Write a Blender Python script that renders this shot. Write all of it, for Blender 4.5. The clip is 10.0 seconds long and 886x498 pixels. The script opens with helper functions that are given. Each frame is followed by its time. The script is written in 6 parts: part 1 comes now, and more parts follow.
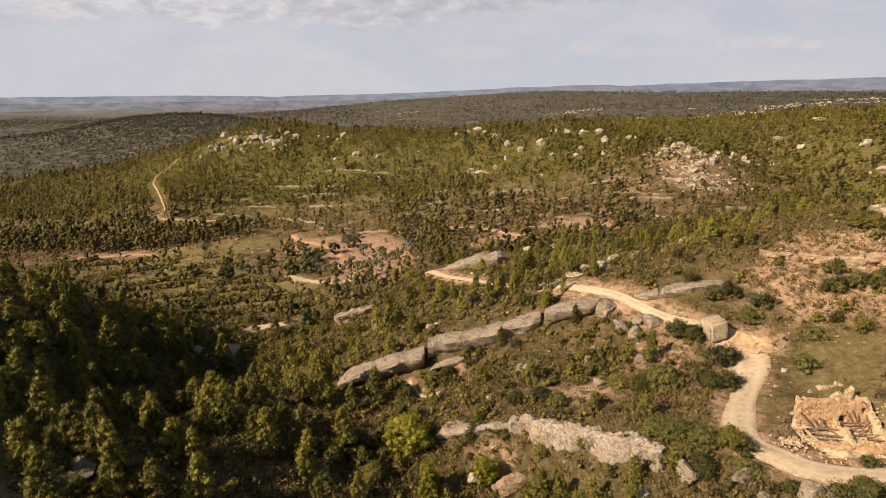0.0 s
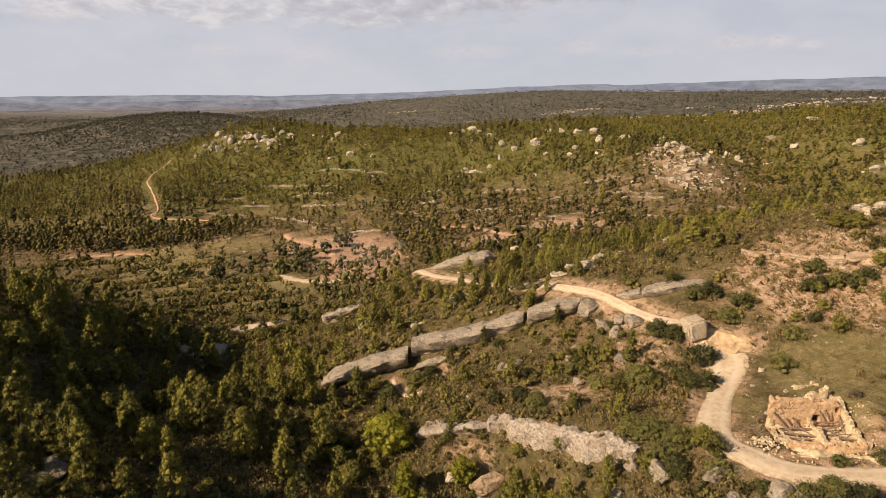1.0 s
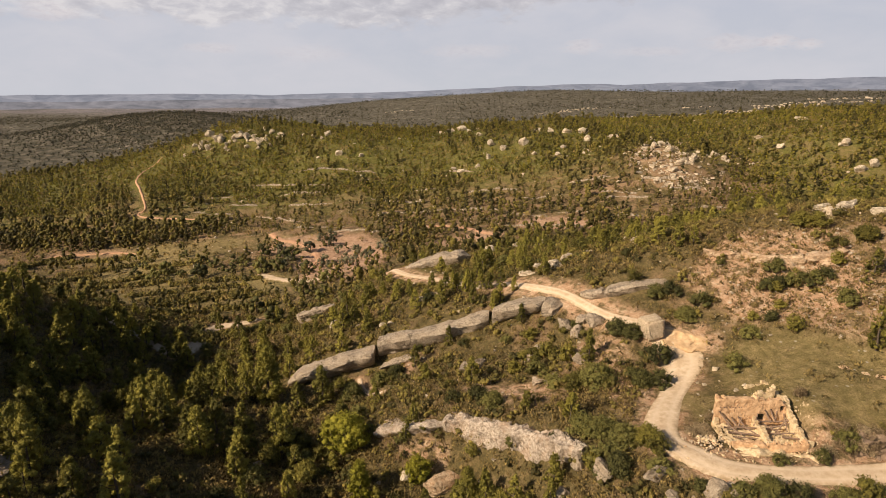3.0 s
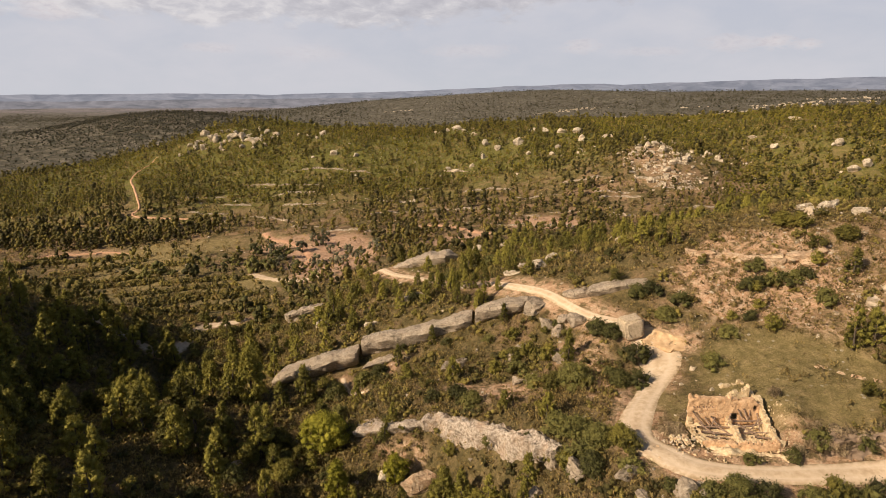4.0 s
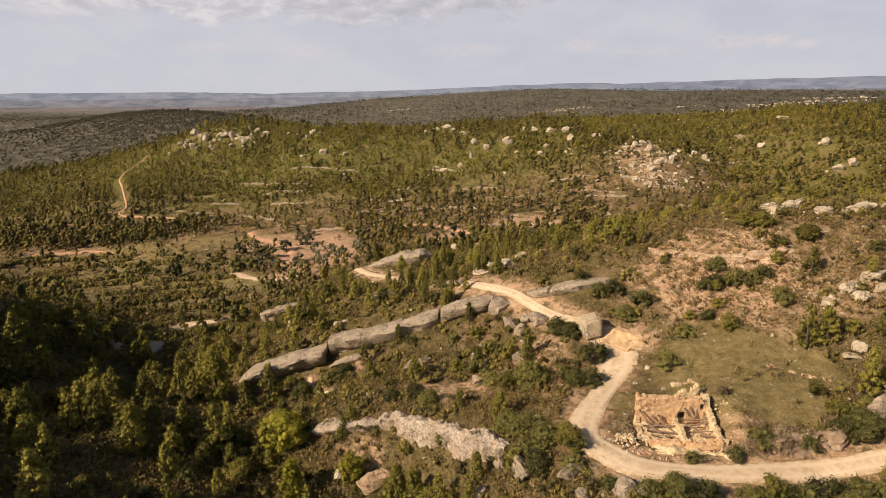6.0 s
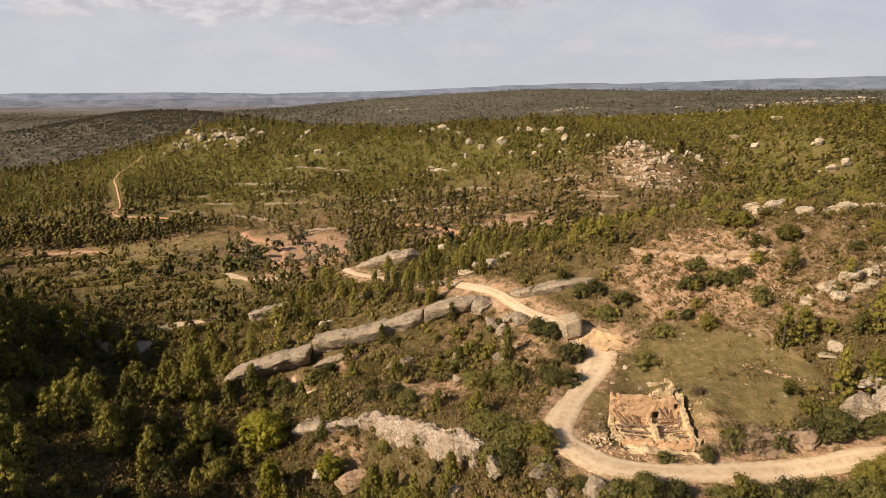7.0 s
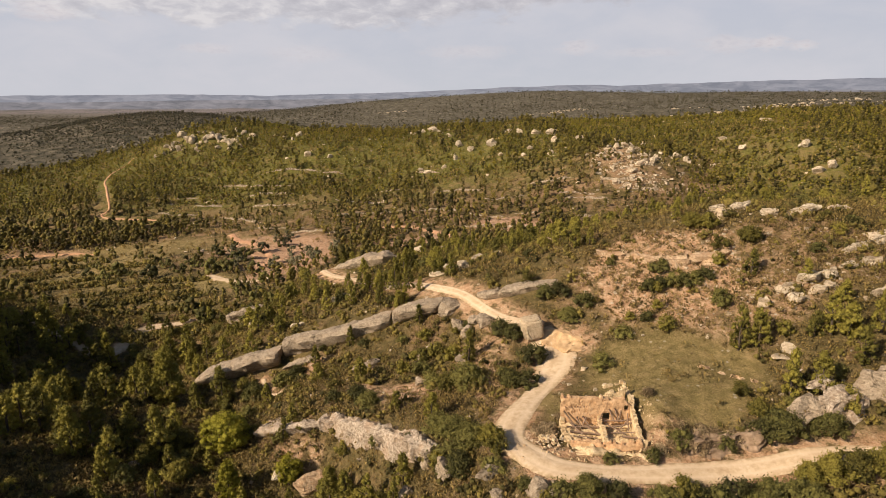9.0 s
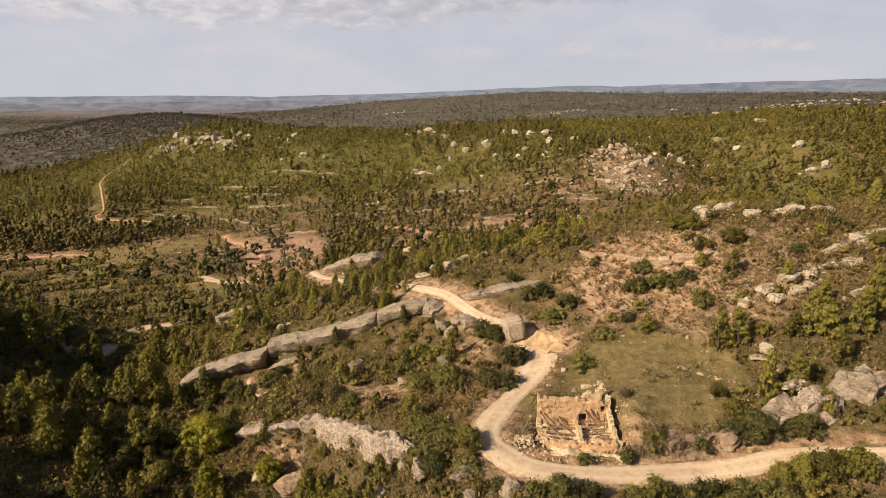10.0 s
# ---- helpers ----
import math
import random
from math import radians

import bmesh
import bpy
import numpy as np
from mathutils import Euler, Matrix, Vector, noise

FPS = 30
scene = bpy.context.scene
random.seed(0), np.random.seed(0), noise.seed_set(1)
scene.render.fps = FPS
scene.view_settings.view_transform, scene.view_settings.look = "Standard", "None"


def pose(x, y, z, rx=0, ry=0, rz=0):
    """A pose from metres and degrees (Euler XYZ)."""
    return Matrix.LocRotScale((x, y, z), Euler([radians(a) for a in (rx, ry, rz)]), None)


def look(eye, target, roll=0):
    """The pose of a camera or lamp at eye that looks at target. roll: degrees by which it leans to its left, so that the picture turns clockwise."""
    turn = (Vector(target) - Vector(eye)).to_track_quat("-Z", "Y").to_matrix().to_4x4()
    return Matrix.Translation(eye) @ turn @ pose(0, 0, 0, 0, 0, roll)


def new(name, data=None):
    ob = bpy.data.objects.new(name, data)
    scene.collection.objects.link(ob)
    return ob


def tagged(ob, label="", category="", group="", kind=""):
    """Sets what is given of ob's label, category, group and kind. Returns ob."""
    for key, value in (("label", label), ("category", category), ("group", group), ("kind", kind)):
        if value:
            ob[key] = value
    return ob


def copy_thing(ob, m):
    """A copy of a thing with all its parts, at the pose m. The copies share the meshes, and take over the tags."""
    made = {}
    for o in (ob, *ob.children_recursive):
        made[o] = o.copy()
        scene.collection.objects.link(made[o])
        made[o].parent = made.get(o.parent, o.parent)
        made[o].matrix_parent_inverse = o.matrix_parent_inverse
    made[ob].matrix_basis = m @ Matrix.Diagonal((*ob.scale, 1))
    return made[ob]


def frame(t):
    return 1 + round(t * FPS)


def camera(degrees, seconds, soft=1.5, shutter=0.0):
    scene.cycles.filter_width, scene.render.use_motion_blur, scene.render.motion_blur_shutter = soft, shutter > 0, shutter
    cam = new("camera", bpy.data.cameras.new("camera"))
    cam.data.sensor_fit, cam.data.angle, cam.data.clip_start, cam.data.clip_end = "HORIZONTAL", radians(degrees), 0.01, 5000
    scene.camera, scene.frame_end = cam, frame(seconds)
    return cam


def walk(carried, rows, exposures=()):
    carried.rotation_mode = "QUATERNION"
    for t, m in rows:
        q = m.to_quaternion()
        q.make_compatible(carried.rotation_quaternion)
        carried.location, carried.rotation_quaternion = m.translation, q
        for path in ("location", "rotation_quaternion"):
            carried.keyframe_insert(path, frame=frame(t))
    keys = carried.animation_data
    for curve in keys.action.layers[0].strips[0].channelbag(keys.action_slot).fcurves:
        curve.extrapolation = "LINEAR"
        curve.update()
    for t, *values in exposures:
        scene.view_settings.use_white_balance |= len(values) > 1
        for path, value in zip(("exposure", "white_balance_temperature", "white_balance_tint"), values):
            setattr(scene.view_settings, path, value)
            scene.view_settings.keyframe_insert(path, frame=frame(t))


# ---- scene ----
cam = camera(74.0, 10.0, soft=0.75)
METRES, EYE, TILT, LEAN, TURN = 25.0, 35.0, -14.6, 0.0, 0.0
ROWS = [
    (0.0, 0.0, 0.0, 0.0, 0.0, 0.0, -0.0),
    (0.5, 0.0501, 0.001, 0.0008, -0.04, -0.03, 0.01),
    (1.0, 0.101, 0.0008, 0.0012, -0.07, -0.06, 0.01),
    (1.5, 0.1531, 0.0001, 0.0008, -0.1, -0.09, -0.0),
    (2.0, 0.2047, -0.0008, 0.0007, -0.13, -0.12, -0.03),
    (2.5, 0.2561, -0.0021, 0.0002, -0.16, -0.12, -0.05),
    (4.0, 0.4097, -0.0065, -0.0006, -0.2, -0.14, -0.08),
    (4.5, 0.4613, -0.0074, -0.001, -0.22, -0.18, -0.09),
    (5.0, 0.5126, -0.0082, -0.001, -0.25, -0.21, -0.1),
    (5.5, 0.5629, -0.0095, -0.0004, -0.27, -0.23, -0.1),
    (7.0, 0.7129, -0.015, -0.0002, -0.32, -0.22, -0.09),
    (7.5, 0.7621, -0.0176, 0.0001, -0.34, -0.18, -0.09),
    (8.0, 0.811, -0.0203, 0.0008, -0.35, -0.14, -0.09),
    (8.5, 0.8589, -0.0229, 0.0013, -0.37, -0.1, -0.07),
    (9.0, 0.9063, -0.0256, 0.0012, -0.36, -0.05, -0.05),
    (9.5, 0.9531, -0.028, 0.0015, -0.37, -0.0, -0.04),
    (10.0, 0.9993, -0.0305, 0.0017, -0.37, 0.04, -0.01),
]
walk(cam, [(t, pose(0, 0, EYE, TILT, LEAN, TURN) @ pose(METRES * x, METRES * y, METRES * z, 90 + pitch, roll, yaw)) for t, x, y, z, yaw, pitch, roll in ROWS],
     exposures=[(0.0, 0.31), (10.0, 0.31)])

# ---- light: low sun from the left, a little behind ----
SUN_EL, SUN_FROM = radians(33), Vector((-0.86, -0.51, 0)).normalized()
sky_world = bpy.data.worlds.new("sky")
scene.world = sky_world
sky_world.use_nodes = True
wn = sky_world.node_tree.nodes
sky_tex = wn.new("ShaderNodeTexSky")
sky_tex.sky_type, sky_tex.sun_disc = "NISHITA", False
sky_tex.sun_elevation, sky_tex.sun_rotation = SUN_EL, math.atan2(SUN_FROM.x, SUN_FROM.y) % (2 * math.pi)
sky_tex.air_density, sky_tex.dust_density = 1.0, 2.0
wn["Background"].inputs["Strength"].default_value = 0.057
sky_world.node_tree.links.new(sky_tex.outputs[0], wn["Background"].inputs["Color"])
sun_data = bpy.data.lights.new("sun", "SUN")
sun_data.energy, sun_data.angle, sun_data.color = 5.0, radians(0.6), (1.0, 0.815, 0.61)
sun = new("sun", sun_data)
sun_dir = SUN_FROM * math.cos(SUN_EL) + Vector((0, 0, math.sin(SUN_EL)))
sun.matrix_world = look(sun_dir * 900, (0, 0, 0))


# ---- materials ----
class Nodes:
    """A small writer of node materials."""

    def __init__(self, name):
        self.mat = bpy.data.materials.new(name)
        self.mat.use_nodes = True
        self.tree = self.mat.node_tree
        self.bsdf = self.tree.nodes["Principled BSDF"]
        self.out = self.tree.nodes["Material Output"]

    def node(self, kind, **inputs):
        n = self.tree.nodes.new(kind)
        for key, value in inputs.items():
            self.put(n, key, value)
        return n

    def put(self, n, key, value):
        slot = n.inputs[int(key[1:]) if key[0] == "i" and key[1:].isdigit() else key.replace("_", " ")]
        if isinstance(value, bpy.types.NodeSocket):
            self.tree.links.new(value, slot)
        else:
            slot.default_value = value

    def place(self):
        return self.node("ShaderNodeNewGeometry").outputs["Position"]

    def noise(self, scale, detail=4, rough=0.55, vector=None, warp=0.0):
        n = self.node("ShaderNodeTexNoise", Scale=scale, Detail=detail, Roughness=rough, Distortion=warp)
        self.put(n, "Vector", vector if vector is not None else self.place())
        return n.outputs["Fac"]

    def ramp(self, fac, *stops):
        n = self.node("ShaderNodeValToRGB", Fac=fac)
        els = n.color_ramp.elements
        while len(els) < len(stops):
            els.new(0.5)
        for el, (at, col) in zip(els, stops):
            el.position, el.color = at, (*((col,) * 3 if isinstance(col, (int, float)) else col), 1)
        return n.outputs["Color"]

    def mix(self, fac, a, b, how="MIX"):
        n = self.node("ShaderNodeMix")
        n.data_type, n.blend_type = "RGBA", how
        for slot, value in ((0, fac), (6, a), (7, b)):
            if isinstance(value, bpy.types.NodeSocket):
                self.tree.links.new(value, n.inputs[slot])
            else:
                n.inputs[slot].default_value = (*value, 1) if isinstance(value, tuple) else value
        return n.outputs[2]

    def math(self, how, a, b=0.0):
        n = self.node("ShaderNodeMath")
        n.operation = how
        self.put(n, "i0", a), self.put(n, "i1", b)
        return n.outputs[0]

    def attribute(self, name):
        n = self.node("ShaderNodeAttribute")
        n.attribute_name = name
        return n.outputs["Fac"]

    def bump(self, height, strength, distance):
        n = self.node("ShaderNodeBump", Height=height, Strength=strength, Distance=distance)
        self.put(self.bsdf, "Normal", n.outputs["Normal"])

    def finish(self, colour, rough=0.9, specular=0.2):
        self.put(self.bsdf, "Base Color", colour)
        self.put(self.bsdf, "Roughness", rough)
        self.bsdf.inputs["Specular IOR Level"].default_value = specular
        return self.mat


def foliage(name, dark, mid, light, per_plant=False, sheen=0.3):
    """Leaves: each leaf and each plant a little different, with light let through."""
    n = Nodes(name)
    leaf = n.node("ShaderNodeNewGeometry").outputs["Random Per Island"]
    plant = n.attribute("tone") if per_plant else n.node("ShaderNodeObjectInfo").outputs["Random"]
    both = n.math("ADD", n.math("MULTIPLY", leaf, 0.35), n.math("MULTIPLY", plant, 0.65))
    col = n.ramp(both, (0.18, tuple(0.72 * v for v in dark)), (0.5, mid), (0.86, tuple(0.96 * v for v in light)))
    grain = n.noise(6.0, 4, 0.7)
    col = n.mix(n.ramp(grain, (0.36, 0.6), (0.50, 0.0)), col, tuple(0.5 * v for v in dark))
    n.bump(grain, 1.0, 0.22)
    n.finish(col, 0.75, sheen)
    glow = n.node("ShaderNodeBsdfTranslucent", Color=n.mix(0.5, col, light))
    mixed = n.node("ShaderNodeMixShader", Fac=0.20, i1=n.bsdf.outputs[0], i2=glow.outputs[0])
    n.put(n.out, "Surface", mixed.outputs[0])
    return n.mat


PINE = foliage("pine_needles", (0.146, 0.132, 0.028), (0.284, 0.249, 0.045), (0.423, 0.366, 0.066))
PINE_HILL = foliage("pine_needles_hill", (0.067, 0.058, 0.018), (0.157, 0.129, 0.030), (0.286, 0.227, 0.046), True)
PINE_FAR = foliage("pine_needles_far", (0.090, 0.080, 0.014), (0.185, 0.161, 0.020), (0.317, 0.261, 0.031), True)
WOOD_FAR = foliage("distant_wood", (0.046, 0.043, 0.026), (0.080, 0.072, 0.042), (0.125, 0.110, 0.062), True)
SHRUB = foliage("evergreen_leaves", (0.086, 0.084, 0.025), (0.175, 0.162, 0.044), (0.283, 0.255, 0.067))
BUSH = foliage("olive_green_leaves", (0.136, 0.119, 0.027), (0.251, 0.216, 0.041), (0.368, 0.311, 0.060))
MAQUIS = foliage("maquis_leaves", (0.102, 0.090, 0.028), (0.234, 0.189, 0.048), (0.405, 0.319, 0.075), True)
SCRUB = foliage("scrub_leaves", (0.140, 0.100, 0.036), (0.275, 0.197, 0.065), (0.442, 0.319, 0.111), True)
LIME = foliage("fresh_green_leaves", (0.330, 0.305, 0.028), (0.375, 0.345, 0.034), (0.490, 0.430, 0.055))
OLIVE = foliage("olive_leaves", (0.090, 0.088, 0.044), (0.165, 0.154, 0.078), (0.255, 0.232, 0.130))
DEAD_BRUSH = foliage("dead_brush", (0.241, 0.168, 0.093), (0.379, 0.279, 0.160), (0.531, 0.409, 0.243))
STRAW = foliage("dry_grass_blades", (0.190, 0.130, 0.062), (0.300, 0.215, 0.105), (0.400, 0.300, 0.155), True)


def bark_material():
    n = Nodes("bark")
    fac = n.noise(9, 5)
    n.bump(fac, 0.5, 0.03)
    return n.finish(n.ramp(fac, (0.3, (0.045, 0.035, 0.027)), (0.7, (0.15, 0.115, 0.085))))


def rock_material(name, dark, mid, light, tint, bands=0.6):
    """Weathered limestone: grey crust, lichen stains, warm breaks, pits and fissures."""
    n = Nodes(name)
    big, fine, pits = n.noise(0.45, 6, 0.6, warp=0.4), n.noise(3.2, 8, 0.72), n.noise(13, 4, 0.7)
    stretch = n.node("ShaderNodeMapping", Vector=n.place(), Scale=(0.5, 0.5, 2.6))
    beds = n.noise(0.9, 6, 0.65, stretch.outputs[0])
    warped = n.node("ShaderNodeVectorMath", i0=n.place(), i1=n.node("ShaderNodeTexNoise", Vector=n.place(), Scale=0.8, Detail=4).outputs["Color"])
    cells = n.node("ShaderNodeTexVoronoi", Vector=warped.outputs[0], Scale=0.4)
    cells.feature = "DISTANCE_TO_EDGE"
    fissure = n.math("MULTIPLY", n.ramp(cells.outputs["Distance"], (0.0, 1.0), (0.035, 0.0)), n.ramp(big, (0.42, 1.0), (0.5, 0.0)))
    col = n.ramp(fine, (0.30, dark), (0.42, mid), (0.58, light))
    col = n.mix(n.ramp(big, (0.50, 0.0), (0.66, 0.6)), col, tint)
    col = n.mix(n.ramp(beds, (0.36, bands), (0.47, 0.0)), col, dark)
    col = n.mix(n.math("MULTIPLY", fissure, 0.4), col, tuple(0.45 * v for v in dark))
    col = n.mix(n.ramp(pits, (0.34, 0.55), (0.44, 0.0)), col, dark)
    relief = n.math("ADD", n.math("MULTIPLY", fine, 1.0), n.math("ADD", n.math("MULTIPLY", beds, 1.5 * bands), n.math("MULTIPLY", pits, 0.25)))
    n.bump(n.math("SUBTRACT", relief, n.math("MULTIPLY", fissure, 0.6)), 0.9, 0.36)
    return n.finish(col, 0.93, 0.12)


BARK = bark_material()
ROCK = rock_material("grey_limestone", (0.125, 0.094, 0.062), (0.335, 0.265, 0.190), (0.510, 0.418, 0.312), (0.430, 0.330, 0.226))
ROCK_SMOOTH = rock_material("smooth_limestone", (0.205, 0.149, 0.090), (0.521, 0.405, 0.275), (0.670, 0.540, 0.378), (0.577, 0.441, 0.292), 0.15)
ROCK_PALE = rock_material("pale_limestone", (0.20, 0.15, 0.095), (0.50, 0.405, 0.285), (0.72, 0.61, 0.46), (0.60, 0.455, 0.30))
CLIFF = rock_material("cliff_limestone", (0.160, 0.117, 0.082), (0.353, 0.275, 0.203), (0.638, 0.535, 0.421), (0.487, 0.324, 0.203), 0.3)
ROCK_OCHRE = rock_material("ochre_rock", (0.28, 0.17, 0.09), (0.54, 0.37, 0.23), (0.70, 0.54, 0.37), (0.58, 0.33, 0.18))


def road_material(name="pale_dirt_road", dark=(0.419, 0.302, 0.188), mid_tone=(0.558, 0.423, 0.282), pale=(0.651, 0.521, 0.376)):
    n = Nodes(name)
    big, mid, fine = n.noise(0.25, 5), n.noise(1.6, 6, 0.6), n.noise(11, 5, 0.7)
    col = n.ramp(mid, (0.3, dark), (0.52, mid_tone), (0.72, pale))
    col = n.mix(n.ramp(big, (0.45, 0.0), (0.7, 0.5)), col, dark)
    col = n.mix(n.ramp(fine, (0.3, 0.5), (0.42, 0.0)), col, (0.33, 0.23, 0.14))
    ruts = n.attribute("rut")
    col = n.mix(n.math("MULTIPLY", ruts, 0.6), col, pale)
    col = n.mix(n.math("MULTIPLY", n.attribute("verge"), n.ramp(mid, (0.4, 1.0), (0.6, 0.2))), col, (0.30, 0.22, 0.12))
    n.bump(n.math("ADD", n.math("MULTIPLY", mid, 0.6), n.math("MULTIPLY", fine, 0.4)), 0.5, 0.12)
    return n.finish(col, 0.95, 0.1)


def ground_material():
    """Garrigue: brown earth, litter and low herbs, with bare, grassy, red and stony stretches."""
    n = Nodes("garrigue_ground")
    huge, big, mid, fine = n.noise(0.02, 5), n.noise(0.16, 6, 0.6, warp=0.5), n.noise(0.9, 6, 0.62), n.noise(6, 5, 0.7)
    herb = n.ramp(n.math("ADD", n.math("MULTIPLY", mid, 0.55), n.math("MULTIPLY", fine, 0.45)), (0.36, (0.072, 0.058, 0.025)), (0.5, (0.150, 0.116, 0.048)), (0.64, (0.29, 0.205, 0.106)))
    earth = n.ramp(fine, (0.3, (0.20, 0.125, 0.065)), (0.55, (0.34, 0.22, 0.125)), (0.75, (0.46, 0.34, 0.215)))
    col = n.mix(n.ramp(n.math("ADD", big, n.math("MULTIPLY", n.attribute("terraced"), 0.10)), (0.55, 0.0), (0.66, 0.85)), herb, earth)
    col = n.mix(n.ramp(n.noise(2.6, 5, 0.7), (0.36, 0.65), (0.50, 0.0)), col, (0.055, 0.045, 0.022))
    bare = n.ramp(n.math("ADD", n.math("MULTIPLY", mid, 0.5), n.math("MULTIPLY", fine, 0.5)), (0.36, (0.33, 0.185, 0.10)), (0.5, (0.56, 0.355, 0.215)), (0.62, (0.70, 0.52, 0.36)))
    col = n.mix(n.math("MULTIPLY", n.attribute("bare"), n.ramp(n.noise(0.7, 6, 0.68), (0.40, 0.12), (0.52, 1.0))), col, bare)
    turf = n.math("ADD", n.math("MULTIPLY", mid, 0.5), n.math("MULTIPLY", fine, 0.5))
    grass = n.ramp(turf, (0.36, (0.141, 0.111, 0.044)), (0.5, (0.253, 0.195, 0.081)), (0.64, (0.423, 0.313, 0.154)))
    col = n.mix(n.math("MULTIPLY", n.attribute("grass"), 0.95), col, grass)
    red = n.ramp(mid, (0.3, (0.35, 0.21, 0.125)), (0.5, (0.47, 0.295, 0.185)), (0.7, (0.57, 0.40, 0.27)))
    col = n.mix(n.attribute("red"), col, red)
    green = n.ramp(mid, (0.3, (0.085, 0.084, 0.022)), (0.5, (0.150, 0.142, 0.032)), (0.7, (0.215, 0.190, 0.055)))
    col = n.mix(n.math("MULTIPLY", n.attribute("heath"), n.ramp(big, (0.3, 1.0), (0.62, 0.5))), col, green)
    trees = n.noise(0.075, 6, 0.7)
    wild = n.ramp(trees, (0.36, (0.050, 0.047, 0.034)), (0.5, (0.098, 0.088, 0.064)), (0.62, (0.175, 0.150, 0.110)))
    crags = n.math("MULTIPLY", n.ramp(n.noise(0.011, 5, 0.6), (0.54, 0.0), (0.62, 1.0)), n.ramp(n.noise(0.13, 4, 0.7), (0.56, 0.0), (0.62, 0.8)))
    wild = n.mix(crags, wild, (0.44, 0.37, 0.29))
    # far fields: the grey-mauve puts distance haze into the base colour
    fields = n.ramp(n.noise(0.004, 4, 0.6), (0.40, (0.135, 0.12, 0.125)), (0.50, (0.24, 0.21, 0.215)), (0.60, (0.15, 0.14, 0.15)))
    wild = n.mix(n.math("MULTIPLY", n.attribute("lowland_haze"), n.ramp(trees, (0.42, 0.35), (0.55, 1.0))), wild, fields)
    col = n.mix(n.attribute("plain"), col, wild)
    stones = n.node("ShaderNodeTexVoronoi", Scale=1.1)
    n.put(stones, "Vector", n.place())
    chips = n.math("MULTIPLY", n.ramp(stones.outputs["Distance"], (0.16, 1.0), (0.22, 0.0)), n.ramp(n.noise(0.35, 3), (0.5, 0.0), (0.6, 1.0)))
    col = n.mix(n.math("MULTIPLY", chips, n.attribute("stony")), col, (0.50, 0.44, 0.35))
    n.bump(n.math("ADD", n.math("MULTIPLY", mid, 0.6), n.math("MULTIPLY", fine, 0.4)), 1.0, 0.7)
    return n.finish(col, 0.97, 0.08)


ROAD, GROUND = road_material(), ground_material()
YELLOW_EARTH = road_material("yellow_cut_earth", (0.42, 0.275, 0.145), (0.56, 0.385, 0.22), (0.65, 0.475, 0.295))
BANK_EARTH = road_material("stony_bank_earth", (0.19, 0.13, 0.085), (0.28, 0.20, 0.135), (0.38, 0.285, 0.20))
FALLEN_RENDER = road_material("fallen_render_and_dust", (0.44, 0.30, 0.175), (0.60, 0.44, 0.28), (0.69, 0.54, 0.375))


# ---- the land ----
BROAD_LAND = [  # x, y, rise; each about 130 m across
    (-240, -80, 10.1), (-240, 40, 9.9), (120, 40, 9.9), (240, 40, 12.9), (360, 40, 8.2), (-360, 160, -10.3),
    (360, 280, 6.8), (-360, 400, 7.2), (-120, 400, -21.5), (0, 400, -12.5), (240, 400, 13.4), (360, 400, 22.2),
    (-360, 520, -36.9), (-240, 520, 11.5), (-120, 520, 10.5), (120, 520, 7.9), (240, 520, -8.2), (360, 520, -7.5),
]
HILLS_AND_HOLLOWS = [  # x, y, rise; each about 60 m across
    (-140, 20, 10.5), (-20, 20, -6.2), (-140, 80, 9.5), (-200, 140, -5.7), (-80, 140, -9.5), (-20, 140, -3.6),
    (160, 140, 9.4), (-200, 200, -4.3), (100, 200, -5.6), (160, 200, -12.2), (-140, 260, -8.9), (-200, 320, 11.3),
    (-140, 320, -9.1), (-80, 320, 10.2), (-20, 320, 4.6), (40, 320, 8.3), (100, 320, 9.1), (160, 320, 6.6),
    (220, 320, 9.1), (-140, 380, 20.2), (-80, 380, 26.0), (40, 380, 13.9), (100, 380, 6.0), (160, 380, -3.9),
]
SPURS = [  # x, y, rise; each about 26 m across
    (-75, 30, 6.8), (-50, 30, 5.0), (-75, 55, 3.1), (0, 55, -3.7), (-25, 80, -6.6), (75, 80, 2.9),
    (100, 80, 4.4), (-75, 105, 8.2), (-25, 105, -7.9), (0, 105, 5.0), (25, 105, 5.0), (75, 105, 4.8),
    (-50, 130, -2.0), (0, 130, 3.4), (-75, 155, -3.5), (-25, 155, 3.8), (100, 155, 3.2), (-77, 201, 3.9),
    (-120, 223, -6.3), (172, 228, -10.9), (-159, 244, 1.7), (121, 244, -2.7), (171, 246, 19.4), (32, 247, 1.2),
    (-121, 249, 11.6), (96, 249, 15.8), (152, 264, -2.8), (70, 265, -3.1), (175, 282, 1.7), (-141, 286, 6.0),
    (-9, 288, -6.3), (50, 290, 2.2), (-40, 312, 8.4), (16, 323, 3.8), (-83, 339, -6.0), (-100, 343, 9.4),
]
BANKS = [  # x, y, rise; each about 13 m across
    (-27, 42, 1.3), (-40, 68, -3.8), (-27, 68, 6.9), (-1, 68, -2.7), (-27, 81, 4.5), (-14, 81, -1.9),
    (-1, 81, -2.9), (12, 81, -2.0), (25, 81, 3.8), (38, 81, 2.3), (64, 81, 4.7), (-40, 94, -3.0),
    (-27, 94, -2.5), (-14, 94, 3.6), (-1, 94, 5.7),
]
